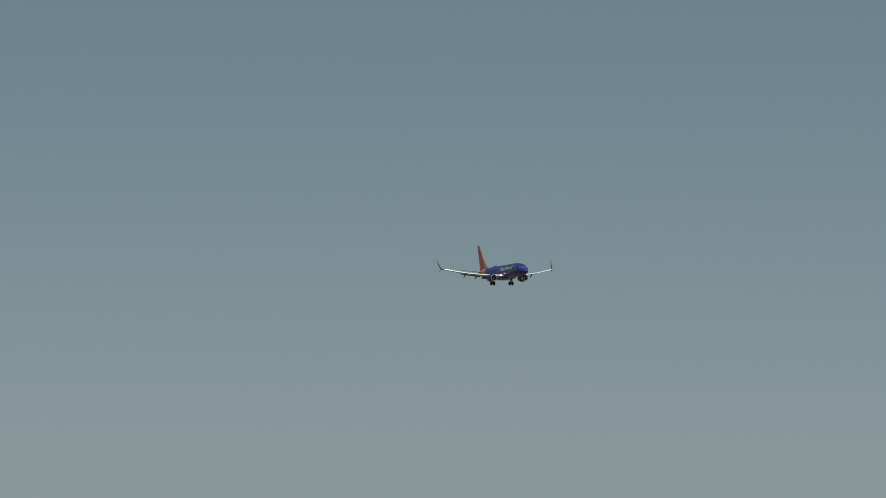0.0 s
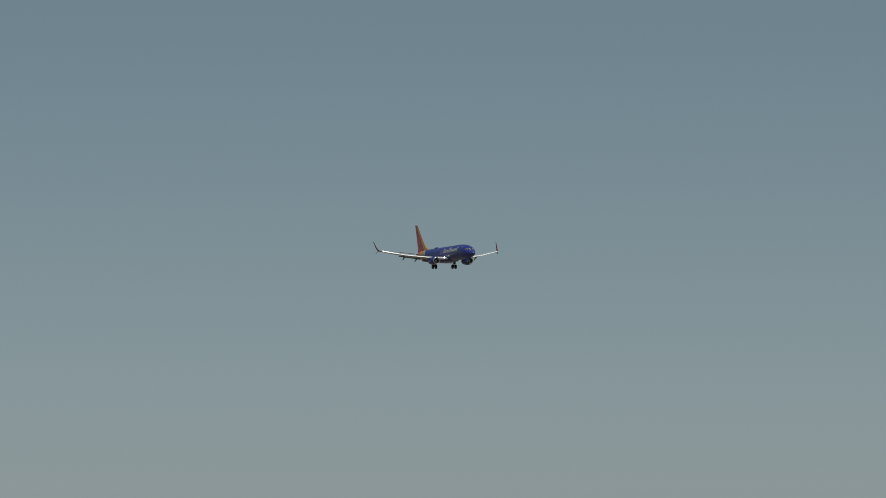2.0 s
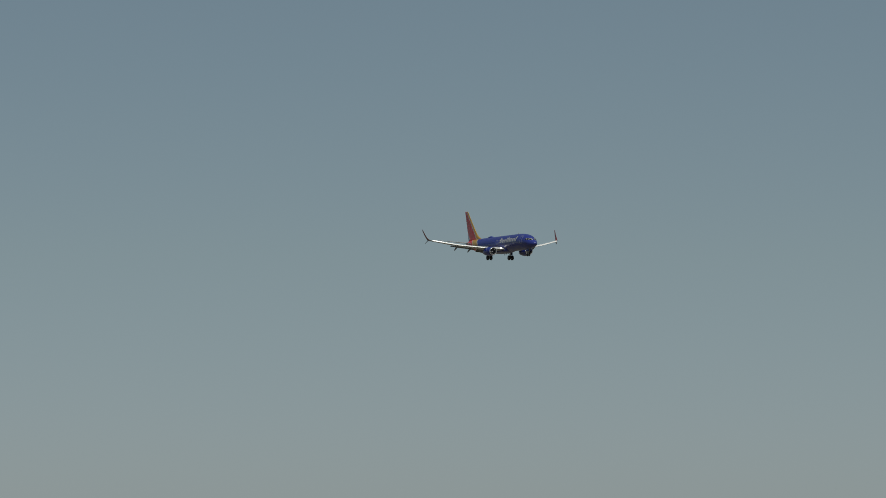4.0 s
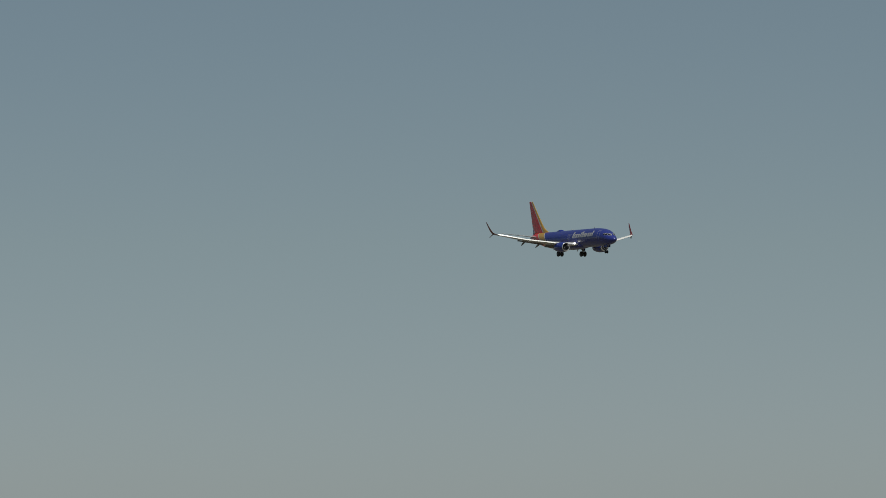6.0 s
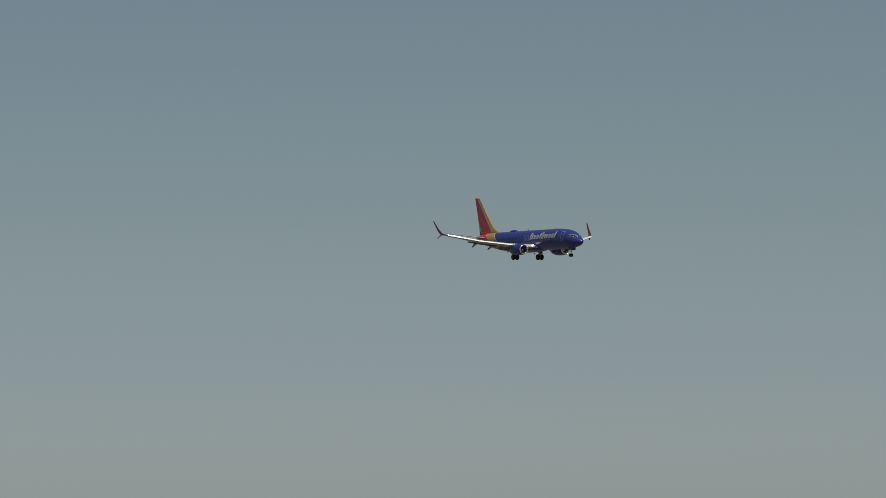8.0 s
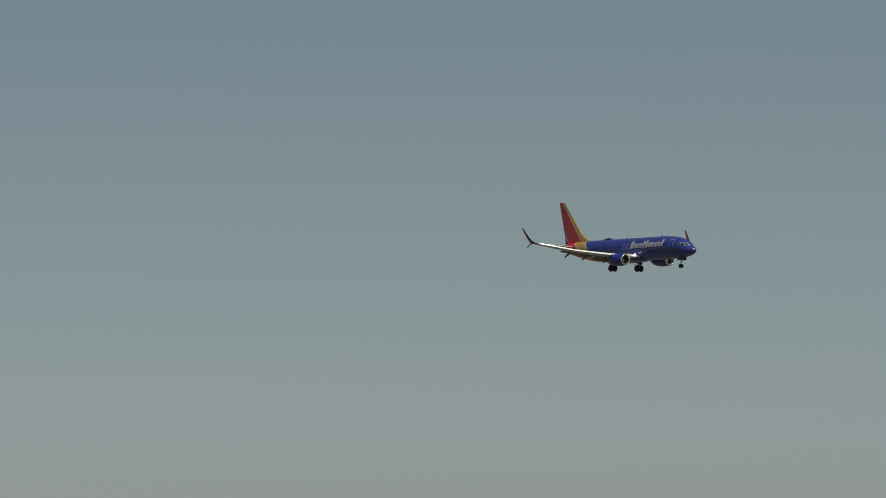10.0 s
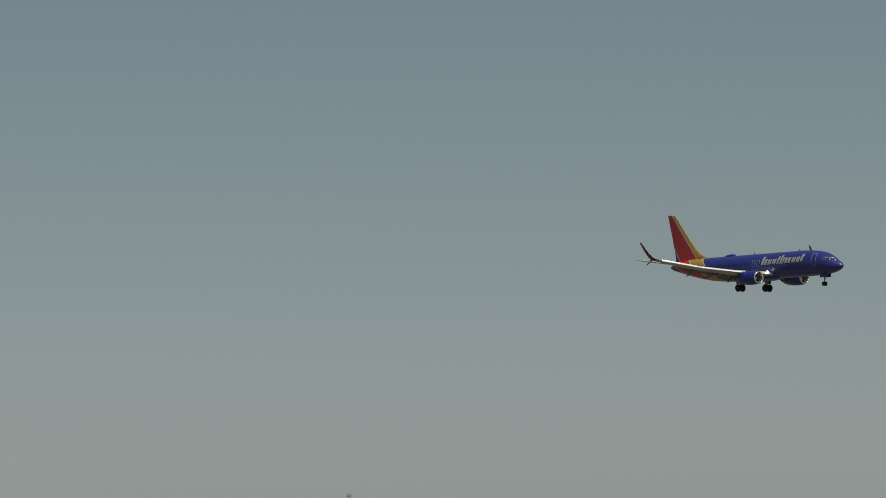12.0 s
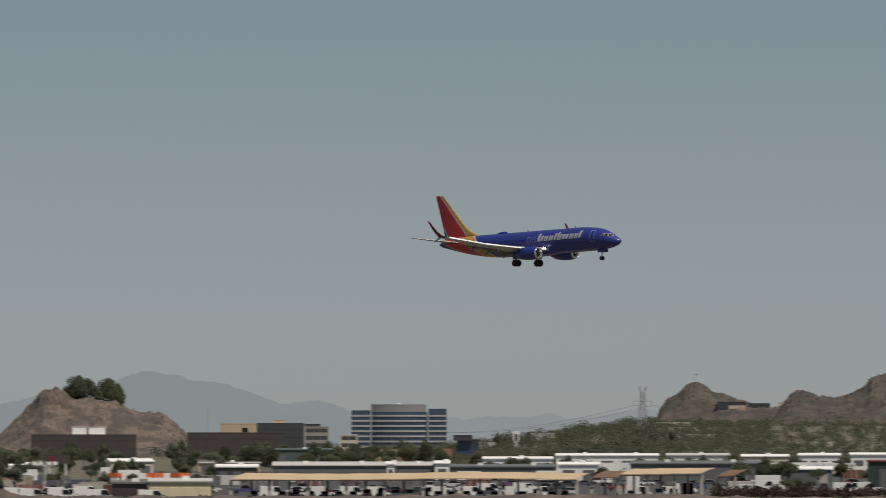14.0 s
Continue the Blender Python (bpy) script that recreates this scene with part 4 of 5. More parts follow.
warehouse("cream house among trees", -121, -116, 2250, 14, 6.6, M_CREAM, M_TAN, 1)
office("office_block", "dark glass office among trees", -177.5, -172.0, 2600, 18, 8.6, M_CHARCOAL, 2, M_CHARCOAL)
office("office_block", "pale office wing with dark windows", -171.8, -169.4, 2600, 16, 7.6, M_TAUPE, 2, M_CHARCOAL)

b = office("office_block", "beige office with dark mirrored ground floor", -122.0, -110.6, 1400, 26, 4.9, M_CHARCOAL, 4, M_GLASS)
rooftop_box(b, -0.8, 11.8, 2, 14, 5.0, 8.3, M_CREAM, "upper_storey", "plain beige upper storey")
rooftop_box(b, 1.5, 4.0, 15, 20, 5.0, 10.0, M_TAN, "stair_tower")
office("office_block", "beige two-storey office wing with window strip", -110.4, -104.6, 1395, 18, 4.9, M_CREAM, 2, M_CHARCOAL)
office("low_building", "cream shop with pale flat roof", -104.0, -96.5, 1460, 16, 4.6, M_CREAM, 1)


def canopy(u0, u1, r, bays, label, eave=3.85, lift=1.15, sheet=None, posts=True):
    """A carport: a tan sheet roof sloping to the front on two rows of posts."""
    w = metres(u0, u1, r)
    c = empty("carport", place((u0 + u1) / 2, r))
    tagged(c, label, "carport")
    for i in range(bays):
        x0, x1 = -w / 2 + w * i / bays + 0.01, -w / 2 + w * (i + 1) / bays - 0.01
        rings = []
        for k in range(7):
            x = x0 + (x1 - x0) * k / 6
            sag = -0.07 * math.sin(math.pi * k / 6) + 0.12 * math.sin(x * 0.11) + 0.08 * math.sin(x * 0.043 + 1)
            rings.append([(x, -0.6, eave + sag), (x, -0.6, eave + 0.16 + sag), (x + 1.4, 5.5, eave + 0.14 + lift * 0.62 + sag), (x + 2.8, 11.2, eave + 0.12 + lift + sag), (x + 2.8, 11.2, eave - 0.03 + lift + sag), (x + 1.4, 5.5, eave + lift * 0.6 + sag)])
        part("roof_panel", loft(bmesh.new(), rings), sheet or M_CANVAS, c, "sheet roof panel in shaded brown" if sheet else "tan canopy roof panel")
        part("gutter", boxes((x0, x1, -0.78, -0.62, eave - 0.25, eave - 0.08)), M_BROWN, c)
    for i in range(bays + 1):
        x = -w / 2 + w * i / bays
        part("post", boxes((x - 0.33, x + 0.33, 0.0, 0.5, -0.4, eave - 0.05)), M_POST, c)
        if i < bays:
            part("post", boxes((x + w / bays / 2 - 0.24, x + w / bays / 2 + 0.24, 9.8, 10.2, -0.4, eave + lift * 0.8)), M_POST, c)
        part("beam", boxes((x - 0.1, x + 0.1, -0.3, 10.8, eave - 0.3, eave - 0.1)), M_POST, c)


canopy(-41.2, 26.0, 1030, 9, "long tan-roofed carport over parked cars")
canopy(34.4, 50.2, 1040, 3, "tan-roofed carport over parked cars", 4.8, 1.05)
canopy(28.9, 34.0, 1046, 1, "short carport between two longer ones, roof in shaded brown", 4.0, 1.3, M_SHADED_CANVAS)
canopy(53.3, 56.6, 1052, 1, "short carport at the end of a row, roof in shaded brown", 4.3, 1.2, M_SHADED_CANVAS)


# ---- trees ----
def leaf_cloud(bm, centre, radii, count, size, rng):
    for _ in range(count):
        d = Vector((rng.gauss(0, 1), rng.gauss(0, 1), rng.gauss(0, 1))).normalized()
        k = rng.random() ** 0.4
        p = Vector(centre) + Vector((d.x * radii[0], d.y * radii[1], d.z * radii[2])) * k
        a = Vector((rng.gauss(0, 1), rng.gauss(0, 1), rng.gauss(0, 0.6))).normalized()
        c = a.orthogonal().normalized()
        s = size * rng.uniform(0.6, 1.3)
        bm.faces.new([bm.verts.new(p + a * s * i + c * s * j) for i, j in ((-0.5, -0.35), (0.5, -0.45), (0.6, 0.3), (0, 0.55), (-0.55, 0.35))])


def make_tree(seed, h, spread, label, name="tree", slim=False, bushy=False):
    rng = random.Random(seed)
    t = empty(name)
    tagged(t, label, "tree", "trees of the town")
    bm = bmesh.new()
    fork = h * (0.28 if not slim else 0.2)
    tube(bm, (0, 0, -0.3), (0.1, 0, fork), 0.05 * h * 0.6, 0.03 * h * 0.6, 8)
    lobes = []
    for i in range(6):
        a = 2 * math.pi * i / 6 + rng.uniform(-0.4, 0.4)
        q = spread * rng.uniform(0.35, 0.6)
        p = (q * math.cos(a), q * math.sin(a), h * rng.uniform(0.45, 0.78))
        tube(bm, (0.1, 0, fork * 0.9), p, 0.016 * h, 0.006 * h, 6)
        lobes.append((p, spread * rng.uniform(0.34, 0.5), h * rng.uniform(0.16, 0.24)))
    lobes.append(((0, 0, h * 0.8), spread * 0.42, h * 0.2))
    if bushy:
        for i in range(9):
            a = 2 * math.pi * i / 9
            lobes.append(((spread * 0.5 * math.cos(a), spread * 0.5 * math.sin(a), h * rng.uniform(0.16, 0.42)), spread * 0.45, h * 0.2))
    part("trunk", bm, M_BARK, t, "brown trunk with spreading limbs")
    bm = bmesh.new()
    for p, r, rz in lobes:
        leaf_cloud(bm, p, (r, r, rz), 380, h * 0.034, rng)
    part("crown", bm, M_LEAF, t, "uneven crown of dusty green leaves")
    return t


TREES = [make_tree(1, 8, 4.2, "broad dusty green shade tree"), make_tree(2, 9.5, 3.4, "tall dusty green tree with gaps in its crown"), make_tree(3, 6, 4.4, "low spreading desert tree"), make_tree(4, 11, 2.6, "slim tall dark green tree", slim=True), make_tree(5, 8, 4.0, "dense dark bushy tree with leaves to the ground", bushy=True)]
rng = random.Random(11)
spots = []


def plant(u, r, k=1.0, variant=None, dz=0.0):
    i = rng.choice((0, 1, 2, 4, 4)) if variant is None else variant
    m = place(u, r, rng.uniform(0, 360), dz) @ Matrix.Scale(k * rng.uniform(0.85, 1.15), 4)
    spots.append((i, m))


# on the hill's top: metres across and behind its middle, size
for x, y, k in ((-2.5, 0, 1.6), (3.5, -5, 1.75), (9, 2, 1.45), (13, -4, 0.85), (21, -2, 1.75), (26, 1, 1.5), (15.5, -9, 0.7), (28, -9, 0.75), (22, -10, 0.7), (-9, -9, 0.5)):
    p = top_of_hill(x, y)
    spots.append((4, pose(p.x, p.y, p.z - 0.4, 0, 0, rng.uniform(0, 360)) @ Matrix.Scale(k, 4)))
# in front of the brown offices and between the sheds
for n, (ua, ub), (ra, rb), k in ((40, (-102, -78), (1350, 2300), 0.95), (10, (-82, -62), (1900, 2450), 0.9), (26, (-92, -40), (1420, 1850), 0.6), (22, (-53, -33), (1900, 2450), 1.0), (34, (-34, -2), (1850, 2350), 1.0), (20, (-8, 40), (1760, 2200), 0.8), (26, (8, 62), (1590, 1675), 0.62), (8, (60, 84), (1300, 1370), 0.7), (14, (-90, -45), (1060, 1350), 0.5), (46, (-190, -104), (1230, 1480), 0.85), (16, (-100, -80), (1080, 1300), 0.75)):
    for _ in range(n):
        u, r = rng.uniform(ua, ub), rng.uniform(ra, rb)
        # the beige office keeps an open forecourt
        plant(u, r if not -124 < u < -100 or r > 1440 else r + 230, k)
for u, r, k, i in ((-112.8, 2500, 1.1, 3), (-139.8, 2300, 1.05, 3), (-141.0, 2310, 1.05, 3), (10.5, 3100, 0.75, 3), (-7, 2400, 0.95, 3), (44.5, 2500, 0.8, 3), (-72.0, 2480, 1.15, 4), (-71.2, 2470, 0.9, 4), (42.5, 1650, 0.7, 4), (47.6, 1655, 0.65, 4), (56.3, 1650, 0.75, 4), (58.0, 1655, 0.7, 4), (68.2, 1650, 0.7, 4), (77.8, 1650, 0.75, 4), (62.4, 1365, 0.8, 4), (64.2, 1368, 0.7, 4), (66.5, 1150, 0.5, 2), (68.5, 1155, 0.5, 2), (71.0, 1148, 0.45, 2), (57.5, 1370, 0.75, 4), (58.6, 1372, 0.6, 4), (31.0, 1360, 0.55, 4), (30.0, 1365, 0.45, 4)):
    plant(u, r, k, i)
used = set()
for i, m in spots:
    if i not in used:
        used.add(i)
        loc, rot, _ = m.decompose()
        TREES[i].matrix_basis = Matrix.LocRotScale(loc, rot, None)
    else:
        copy_thing(TREES[i], m)


def leaf_sheets(name, clumps, count, seed, material):
    """Many small tilted leaves round each clump; clumps: centre, radius across, radius up, leaf size."""
    gen = np.random.default_rng(seed)
    c = np.repeat(np.array(clumps), count, axis=0)
    n = len(c)
    d = gen.normal(size=(n, 3))
    d /= np.linalg.norm(d, axis=1)[:, None]
    p = c[:, :3] + d * (gen.random(n) ** 0.4)[:, None] * c[:, [3, 3, 4]]
    a = gen.normal(size=(n, 3)) * (1, 1, 0.6)
    a /= np.linalg.norm(a, axis=1)[:, None]
    e = np.cross(a, gen.normal(size=(n, 3)))
    e /= np.linalg.norm(e, axis=1)[:, None]
    size = (c[:, 5] * gen.uniform(0.6, 1.3, n))[:, None]
    quad = np.stack([p + size * (a * i + e * j) for i, j in ((-0.6, -0.3), (0.4, -0.45), (0.65, 0.35), (-0.4, 0.5))], axis=1)
    me = bpy.data.meshes.new(name)
    me.from_pydata(quad.reshape(-1, 3).tolist(), [], np.arange(4 * n).reshape(-1, 4).tolist())
    me.materials.append(material)
    return new(name, me)


def far_woods():
    """Trees past counting that line the flat land and the desert slope."""
    r2 = random.Random(5)
    clumps = []
    zones = [(760, -215, -50, 2350, 4300, 0.95), (110, -205, -90, 1520, 2300, 1.0), (60, 0, 96, 1900, 2800, 0.8), (34, 36, 96, 1500, 1680, 0.75), (170, -50, 5, 2500, 4200, 0.95), (2100, -4, 112, 2050, 3450, 0.6), (330, -14, 42, 2900, 3600, 1.0), (300, 30, 120, 3150, 3480, 0.4), (60, 22, 44, 2300, 3000, 1.15), (320, 34, 64, 2300, 3100, 0.65)]
    for n, ua, ub, ra, rb, k in zones:
        for _ in range(n):
            u, r = r2.uniform(ua, ub), r2.uniform(ra, rb)
            if (-92 < u < -48 and 2880 < r < 3130) or (-80.5 < u < -30 and r < 2640) or (-19 < u < 2 and 3500 < r < 3760):
                continue
            x, y = spot(u, r)
            z = rise(u, r)
            h = r2.uniform(4.5, 9) * k * r2.uniform(0.7, 1.1)
            for _ in range(4):
                clumps.append((x + r2.uniform(-0.4, 0.4) * h, y + r2.uniform(-2.2, 2.2), z + h * r2.uniform(0.12, 0.7), h * 0.42, h * 0.3, h * 0.072))
    tagged(leaf_sheets("far_woods", clumps, 48, 5, M_WOODS), "distant dusty green trees and desert shrubs", "trees", kind="stuff")


far_woods()


def hill_scrub():
    """Low desert bushes dotted over the rocky slopes."""
    r2 = random.Random(41)
    clumps = []
    for surface, n, x0, x1, y0 in ((top_of_hill, 260, -52, 72, -85), (top_of_outcrop, 14, -10, 13, -28), (top_of_butte, 150, -28, 46, -52), (top_of_long_butte, 380, -72, 30, -105), (top_of_slope, 160, -44, 44, -46)):
        for _ in range(n):
            p = surface(r2.uniform(x0, x1), y0 * r2.random() ** 0.8)
            h = r2.uniform(0.4, 1.1)
            clumps.append((p.x, p.y, p.z + h * 0.3, h * 0.75, h * 0.5, h * 0.3))
    tagged(leaf_sheets("hill_scrub", clumps, 34, 6, M_WOODS), "low dusty bushes dotted over rocky slopes", "bushes", kind="stuff")


hill_scrub()


# ---- masts, lines, signs ----
def make_pylon():
    p = empty("pylon")
    tagged(p, "grey steel lattice power pylon", "pylon", "power pylons")
    legs = [(sx, sy) for sx in (-1, 1) for sy in (-1, 1)]

    def half(z):
        return interp(z, [(0, 2.9), (15, 1.25), (21, 1.1), (27, 0.9)])
    for sx, sy in legs:
        bm = bmesh.new()
        for z0, z1 in ((-0.5, 8), (8, 15), (15, 21)):
            tube(bm, (sx * half(z0), sy * half(z0), z0), (sx * half(z1), sy * half(z1), z1), 0.16, n=5)
        part("leg", bm, M_STEEL, p)
    levels = [0, 3.5, 6.5, 9.2, 11.6, 13.8, 15.8, 17.6, 19.4, 21]
    for z0, z1 in zip(levels, levels[1:]):
        bm = bmesh.new()
        a, b2 = half(z0), half(z1)
        for s in (-1, 1):
            tube(bm, (-a, s * a, z0), (b2, s * b2, z1), 0.085, n=4)
            tube(bm, (a, s * a, z0), (-b2, s * b2, z1), 0.085, n=4)
            tube(bm, (s * a, -a, z0), (s * b2, b2, z1), 0.085, n=4)
        part("brace", bm, M_STEEL, p)
    for x0, x1 in ((-1, -2.4), (1, 2.4)):
        bm = bmesh.new()
        for y in (-0.8, 0.8):
            tube(bm, (x0, y, 21), (x1, y * 0.4, 25.6), 0.12, n=5)
            tube(bm, (x0 * 0.2, y, 21), (x1 * 0.75, y * 0.4, 25.4), 0.09, n=4)
        part("horn", bm, M_STEEL, p)
    part("crossarm", boxes((-5.6, 5.6, -0.35, 0.35, 16.8, 17.1)), M_STEEL, p)
    for x in (-5.4, 5.4, 0):
        part("insulator", tube(bmesh.new(), (x, 0, 16.8), (x, 0, 14.4 if x else 15.4), 0.13, n=6), M_STEEL, p)
    return p


pylon = make_pylon()
pylon.matrix_basis = place(38.8, 3000, 20)
copy_thing(pylon, place(-195.5, 2600, 72))
copy_thing(pylon, place(120.0, 3100, 15))
copy_thing(pylon, place(-197.6, 4700, 72))
copy_thing(pylon, place(-4.0, 3990, 20))


def cable(p0, p1, sag):
    bm = bmesh.new()
    p0, p1 = Vector(p0), Vector(p1)
    pts = []
    for i in range(25):
        t = i / 24
        p = p0.lerp(p1, t)
        p.z -= sag * 4 * t * (1 - t)
        pts.append(p)
    loft(bm, [[p + Vector((0, 0, 0.07)), p + Vector((0.06, 0.06, -0.05)), p + Vector((-0.06, -0.06, -0.05))] for p in pts])
    ob = new("power_line", mesh_of("power_line", bm, M_CABLE))
    tagged(ob, "sagging dark power line between pylons", "cable", "power lines")


def arm_end(u, r, side, turn):
    m = place(u, r, turn)
    return m @ Vector((side * 5.4, 0, 14.5))


for s in (-1, 1):
    cable(arm_end(-195.5, 2600, s, 72), arm_end(-197.6, 4700, s, 72), 6)
    cable(arm_end(38.8, 3000, s, 20), arm_end(-4, 3990, s, 20), 6)
    cable(arm_end(38.8, 3000, s, 20), arm_end(120, 3100, s, 15), 6)


def mast(u, r, h, label, heads=False):
    m = empty("light_mast" if heads else "mast", place(u, r))
    tagged(m, label, "mast")
    part("pole", tube(bmesh.new(), (0, 0, -0.3), (0, 0, h), 0.22 if heads else 0.18, 0.12, 8), M_LGREY if heads else M_STEEL, m)
    if heads:
        part("crossbar", boxes((-2.6, 2.6, -0.12, 0.12, h - 1.1, h - 0.8)), M_WHITE, m)
        for x in (-2.2, -0.9, 0.9, 2.2):
            part("lamp_head", boxes((x - 0.5, x + 0.5, -0.3, 0.3, h - 0.8, h - 0.1)), M_WHITE, m)


p = top_of_butte(-2, 0)
flagpole = empty("flagpole", pose(p.x, p.y, p.z - 0.5, 0, 0, AXIS - 90))
tagged(flagpole, "thin flagpole with small dark flag on the butte", "flagpole")
part("pole", tube(bmesh.new(), (0, 0, 0), (0, 0, 7.0), 0.1, 0.06, 6), M_STEEL, flagpole)
part("flag", boxes((0.05, 1.9, -0.03, 0.03, 5.9, 6.9)), M_STEEL, flagpole, "small dark flag")
mast(-77.2, 1100, 7.2, "pale light mast with a cluster of floodlights", True)
mast(-45.7, 3300, 29, "thin steel radio mast")
mast(-173, 2500, 13, "thin grey mast above the trees")
mast(-158.5, 2500, 14, "thin grey mast above the trees")
mast(-148, 2450, 13, "thin grey mast above the trees")
mast(-103, 2300, 10, "thin grey pole above the trees")


def billboard(u0, u1, r, z0, z1, face, label, legs=1, band=None):
    w = metres(u0, u1, r)
    s = empty("billboard", place((u0 + u1) / 2, r))
    tagged(s, label, "billboard")
    for i in range(legs):
        x = 0 if legs == 1 else (-w / 3 + 2 * w / 3 * i / (legs - 1))
        part("post", tube(bmesh.new(), (x, 0.3, -0.4), (x, 0.3, z0 + 0.2), 0.42, n=10), M_LGREY, s)
    case = part("case", boxes((-w / 2 - 0.15, w / 2 + 0.15, 0.02, 0.7, z0 - 0.15, z1 + 0.15)), M_BROWN, s)
    part("screen", boxes((-w / 2, w / 2, -0.05, 0.02, z0, z1)), face, case, "screen of the sign")
    if band:
        part("colour_block", boxes((-w * 0.35, -w * 0.05, -0.09, -0.05, z0 + 0.4, z1 - 0.4)), band, case)


billboard(-77.4, -72.4, 1500, 4.2, 6.8, M_BROWN, "dark roadside sign with a faint red block", 2, M_MAROON)
billboard(-99.8, -94.2, 1050, 3.7, 6.3, M_LED, "colourful lit advertising screen on a post", 1)
billboard(-82.0, -80.0, 1300, 1.6, 2.4, M_YELLOW, "small bright yellow roadside sign", 1)


# ---- vehicles ----
def make_car(name, label, profile, roofline, width, wheels, radius, material, category="car", group="parked cars", glazed=0.82):
    c = empty(name)
    tagged(c, label, category, group)
    bm = bmesh.new()
    h = width / 2
    loft(bm, [[(x, y * k, z) for x, z in profile] for y, k in ((-h, 0.94), (-h * 0.94, 1), (h * 0.94, 1), (h, 0.94))])
    part("body", bm, material, c)
    bm = bmesh.new()
    loft(bm, [[(x, y, z) for x, z in roofline] for y in (-h * glazed, h * glazed)])
    cabin = part("cabin", bm, M_GLASS, c, "dark glazed cabin")
    xs = [p[0] for p in roofline]
    zt = max(p[1] for p in roofline)
    part("roof", boxes((min(xs) + 0.75, max(xs) - 0.65, -h * 0.8, h * 0.8, zt, zt + 0.06)), material, cabin)
    for x in wheels:
        for y in (-h + 0.02, h - 0.02):
            part("wheel", tube(bmesh.new(), (x, y - 0.1, radius), (x, y + 0.1, radius), radius, n=12), M_TYRE, c)
    return c


car = make_car("car", "parked saloon car on the asphalt", [(-2.2, 0.3), (2.2, 0.3), (2.25, 0.65), (1.3, 0.9), (-1.5, 0.95), (-2.25, 0.85)], [(-1.75, 0.9), (1.2, 0.88), (0.5, 1.42), (-1.1, 1.42)], 1.8, (-1.35, 1.35), 0.33, M_CAR)
pickup = make_car("pickup", "parked pickup truck with open bed", [(-2.7, 0.45), (2.7, 0.45), (2.75, 1.0), (1.5, 1.15), (-2.7, 1.15)], [(-0.9, 1.12), (1.5, 1.12), (0.8, 1.82), (-0.7, 1.82)], 1.95, (-1.7, 1.7), 0.4, M_CAR)


van = make_car("van", "parked white delivery van", [(-2.7, 0.4), (2.6, 0.4), (2.65, 0.95), (1.9, 1.25), (1.2, 2.25), (-2.65, 2.35), (-2.7, 0.9)], [(0.2, 1.3), (1.95, 1.2), (1.25, 2.1), (0.2, 2.12)], 2.0, (-1.8, 1.75), 0.36, M_WHITE, "van", "parked vans", 1.01)


def make_box_truck(label, box_mat, cab_mat, nose_mat=None):
    t = empty("box_truck")
    tagged(t, label, "truck", "parked trucks")
    part("cargo_box", boxes((-4.2, 1.6, -1.2, 1.2, 0.9, 3.5)), box_mat, t)
    bm = bmesh.new()
    loft(bm, [[(1.75, y, 0.6), (4.0, y, 0.6), (4.05, y, 1.4), (3.2, y, 1.6), (2.7, y, 2.4), (1.75, y, 2.45)] for y in (-1.05, 1.05)])
    cab = part("cab", bm, cab_mat, t)
    part("windscreen", boxes((2.3, 3.0, -1.07, 1.07, 1.65, 2.25)), M_GLASS, cab)
    part("chassis", boxes((-4.1, 3.8, -0.5, 0.5, 0.5, 0.9)), M_DARK, t)
    if nose_mat:
        part("stripe", boxes((-4.24, 1.64, -1.24, 1.24, 2.5, 3.54)), nose_mat, t, "orange upper panel")
    for x in (-2.6, 3.0):
        for y in (-1.0, 1.0):
            part("wheel", tube(bmesh.new(), (x, y - 0.15, 0.48), (x, y + 0.15, 0.48), 0.48, n=12), M_TYRE, t)
    return t


white_truck = make_box_truck("parked white box truck beside sheds", M_WHITE, M_WHITE)
orange_truck = make_box_truck("parked white box truck with orange upper panel", M_WHITE, M_WHITE, M_ORANGE)


def make_trailer():
    t = empty("trailer")
    tagged(t, "parked white cargo trailer", "trailer", "parked trailers")
    box_part = part("cargo_box", boxes((-7.0, 7.0, -1.25, 1.25, 1.1, 3.9)), M_WHITE, t)
    for i in range(7):
        x = -6.2 + i * 2.05
        part("rib", boxes((x - 0.05, x + 0.05, -1.29, 1.29, 1.15, 3.85)), M_LGREY, box_part)
    for x in (-5.6, -4.4):
        for y in (-1.0, 1.0):
            part("wheel", tube(bmesh.new(), (x, y - 0.18, 0.5), (x, y + 0.18, 0.5), 0.5, n=12), M_TYRE, t)
    part("landing_leg", boxes((4.6, 4.8, -0.9, 0.9, 0.0, 1.1)), M_DARK, t)
    return t


trailer = make_trailer()


def container_paint():
    m, n, l, b = nodes_of("container_paint")
    oi = n.new("ShaderNodeObjectInfo")
    c = ramp(n, l, oi.outputs["Random"], [(0.0, (0.72, 0.71, 0.68)), (0.4, (0.45, 0.4, 0.32)), (0.55, (0.12, 0.13, 0.14)), (0.7, (0.05, 0.1, 0.16)), (0.85, (0.2, 0.06, 0.035))])
    c2 = mix(n, l, math_node(n, l, "MULTIPLY", noise_of(n, l, 1.5, 6), 0.4), c, (0.14, 0.1, 0.07))
    l.new(c2, b.inputs["Base Color"])
    b.inputs["Roughness"].default_value = 0.6
    return m


M_CONTAINER = container_paint()


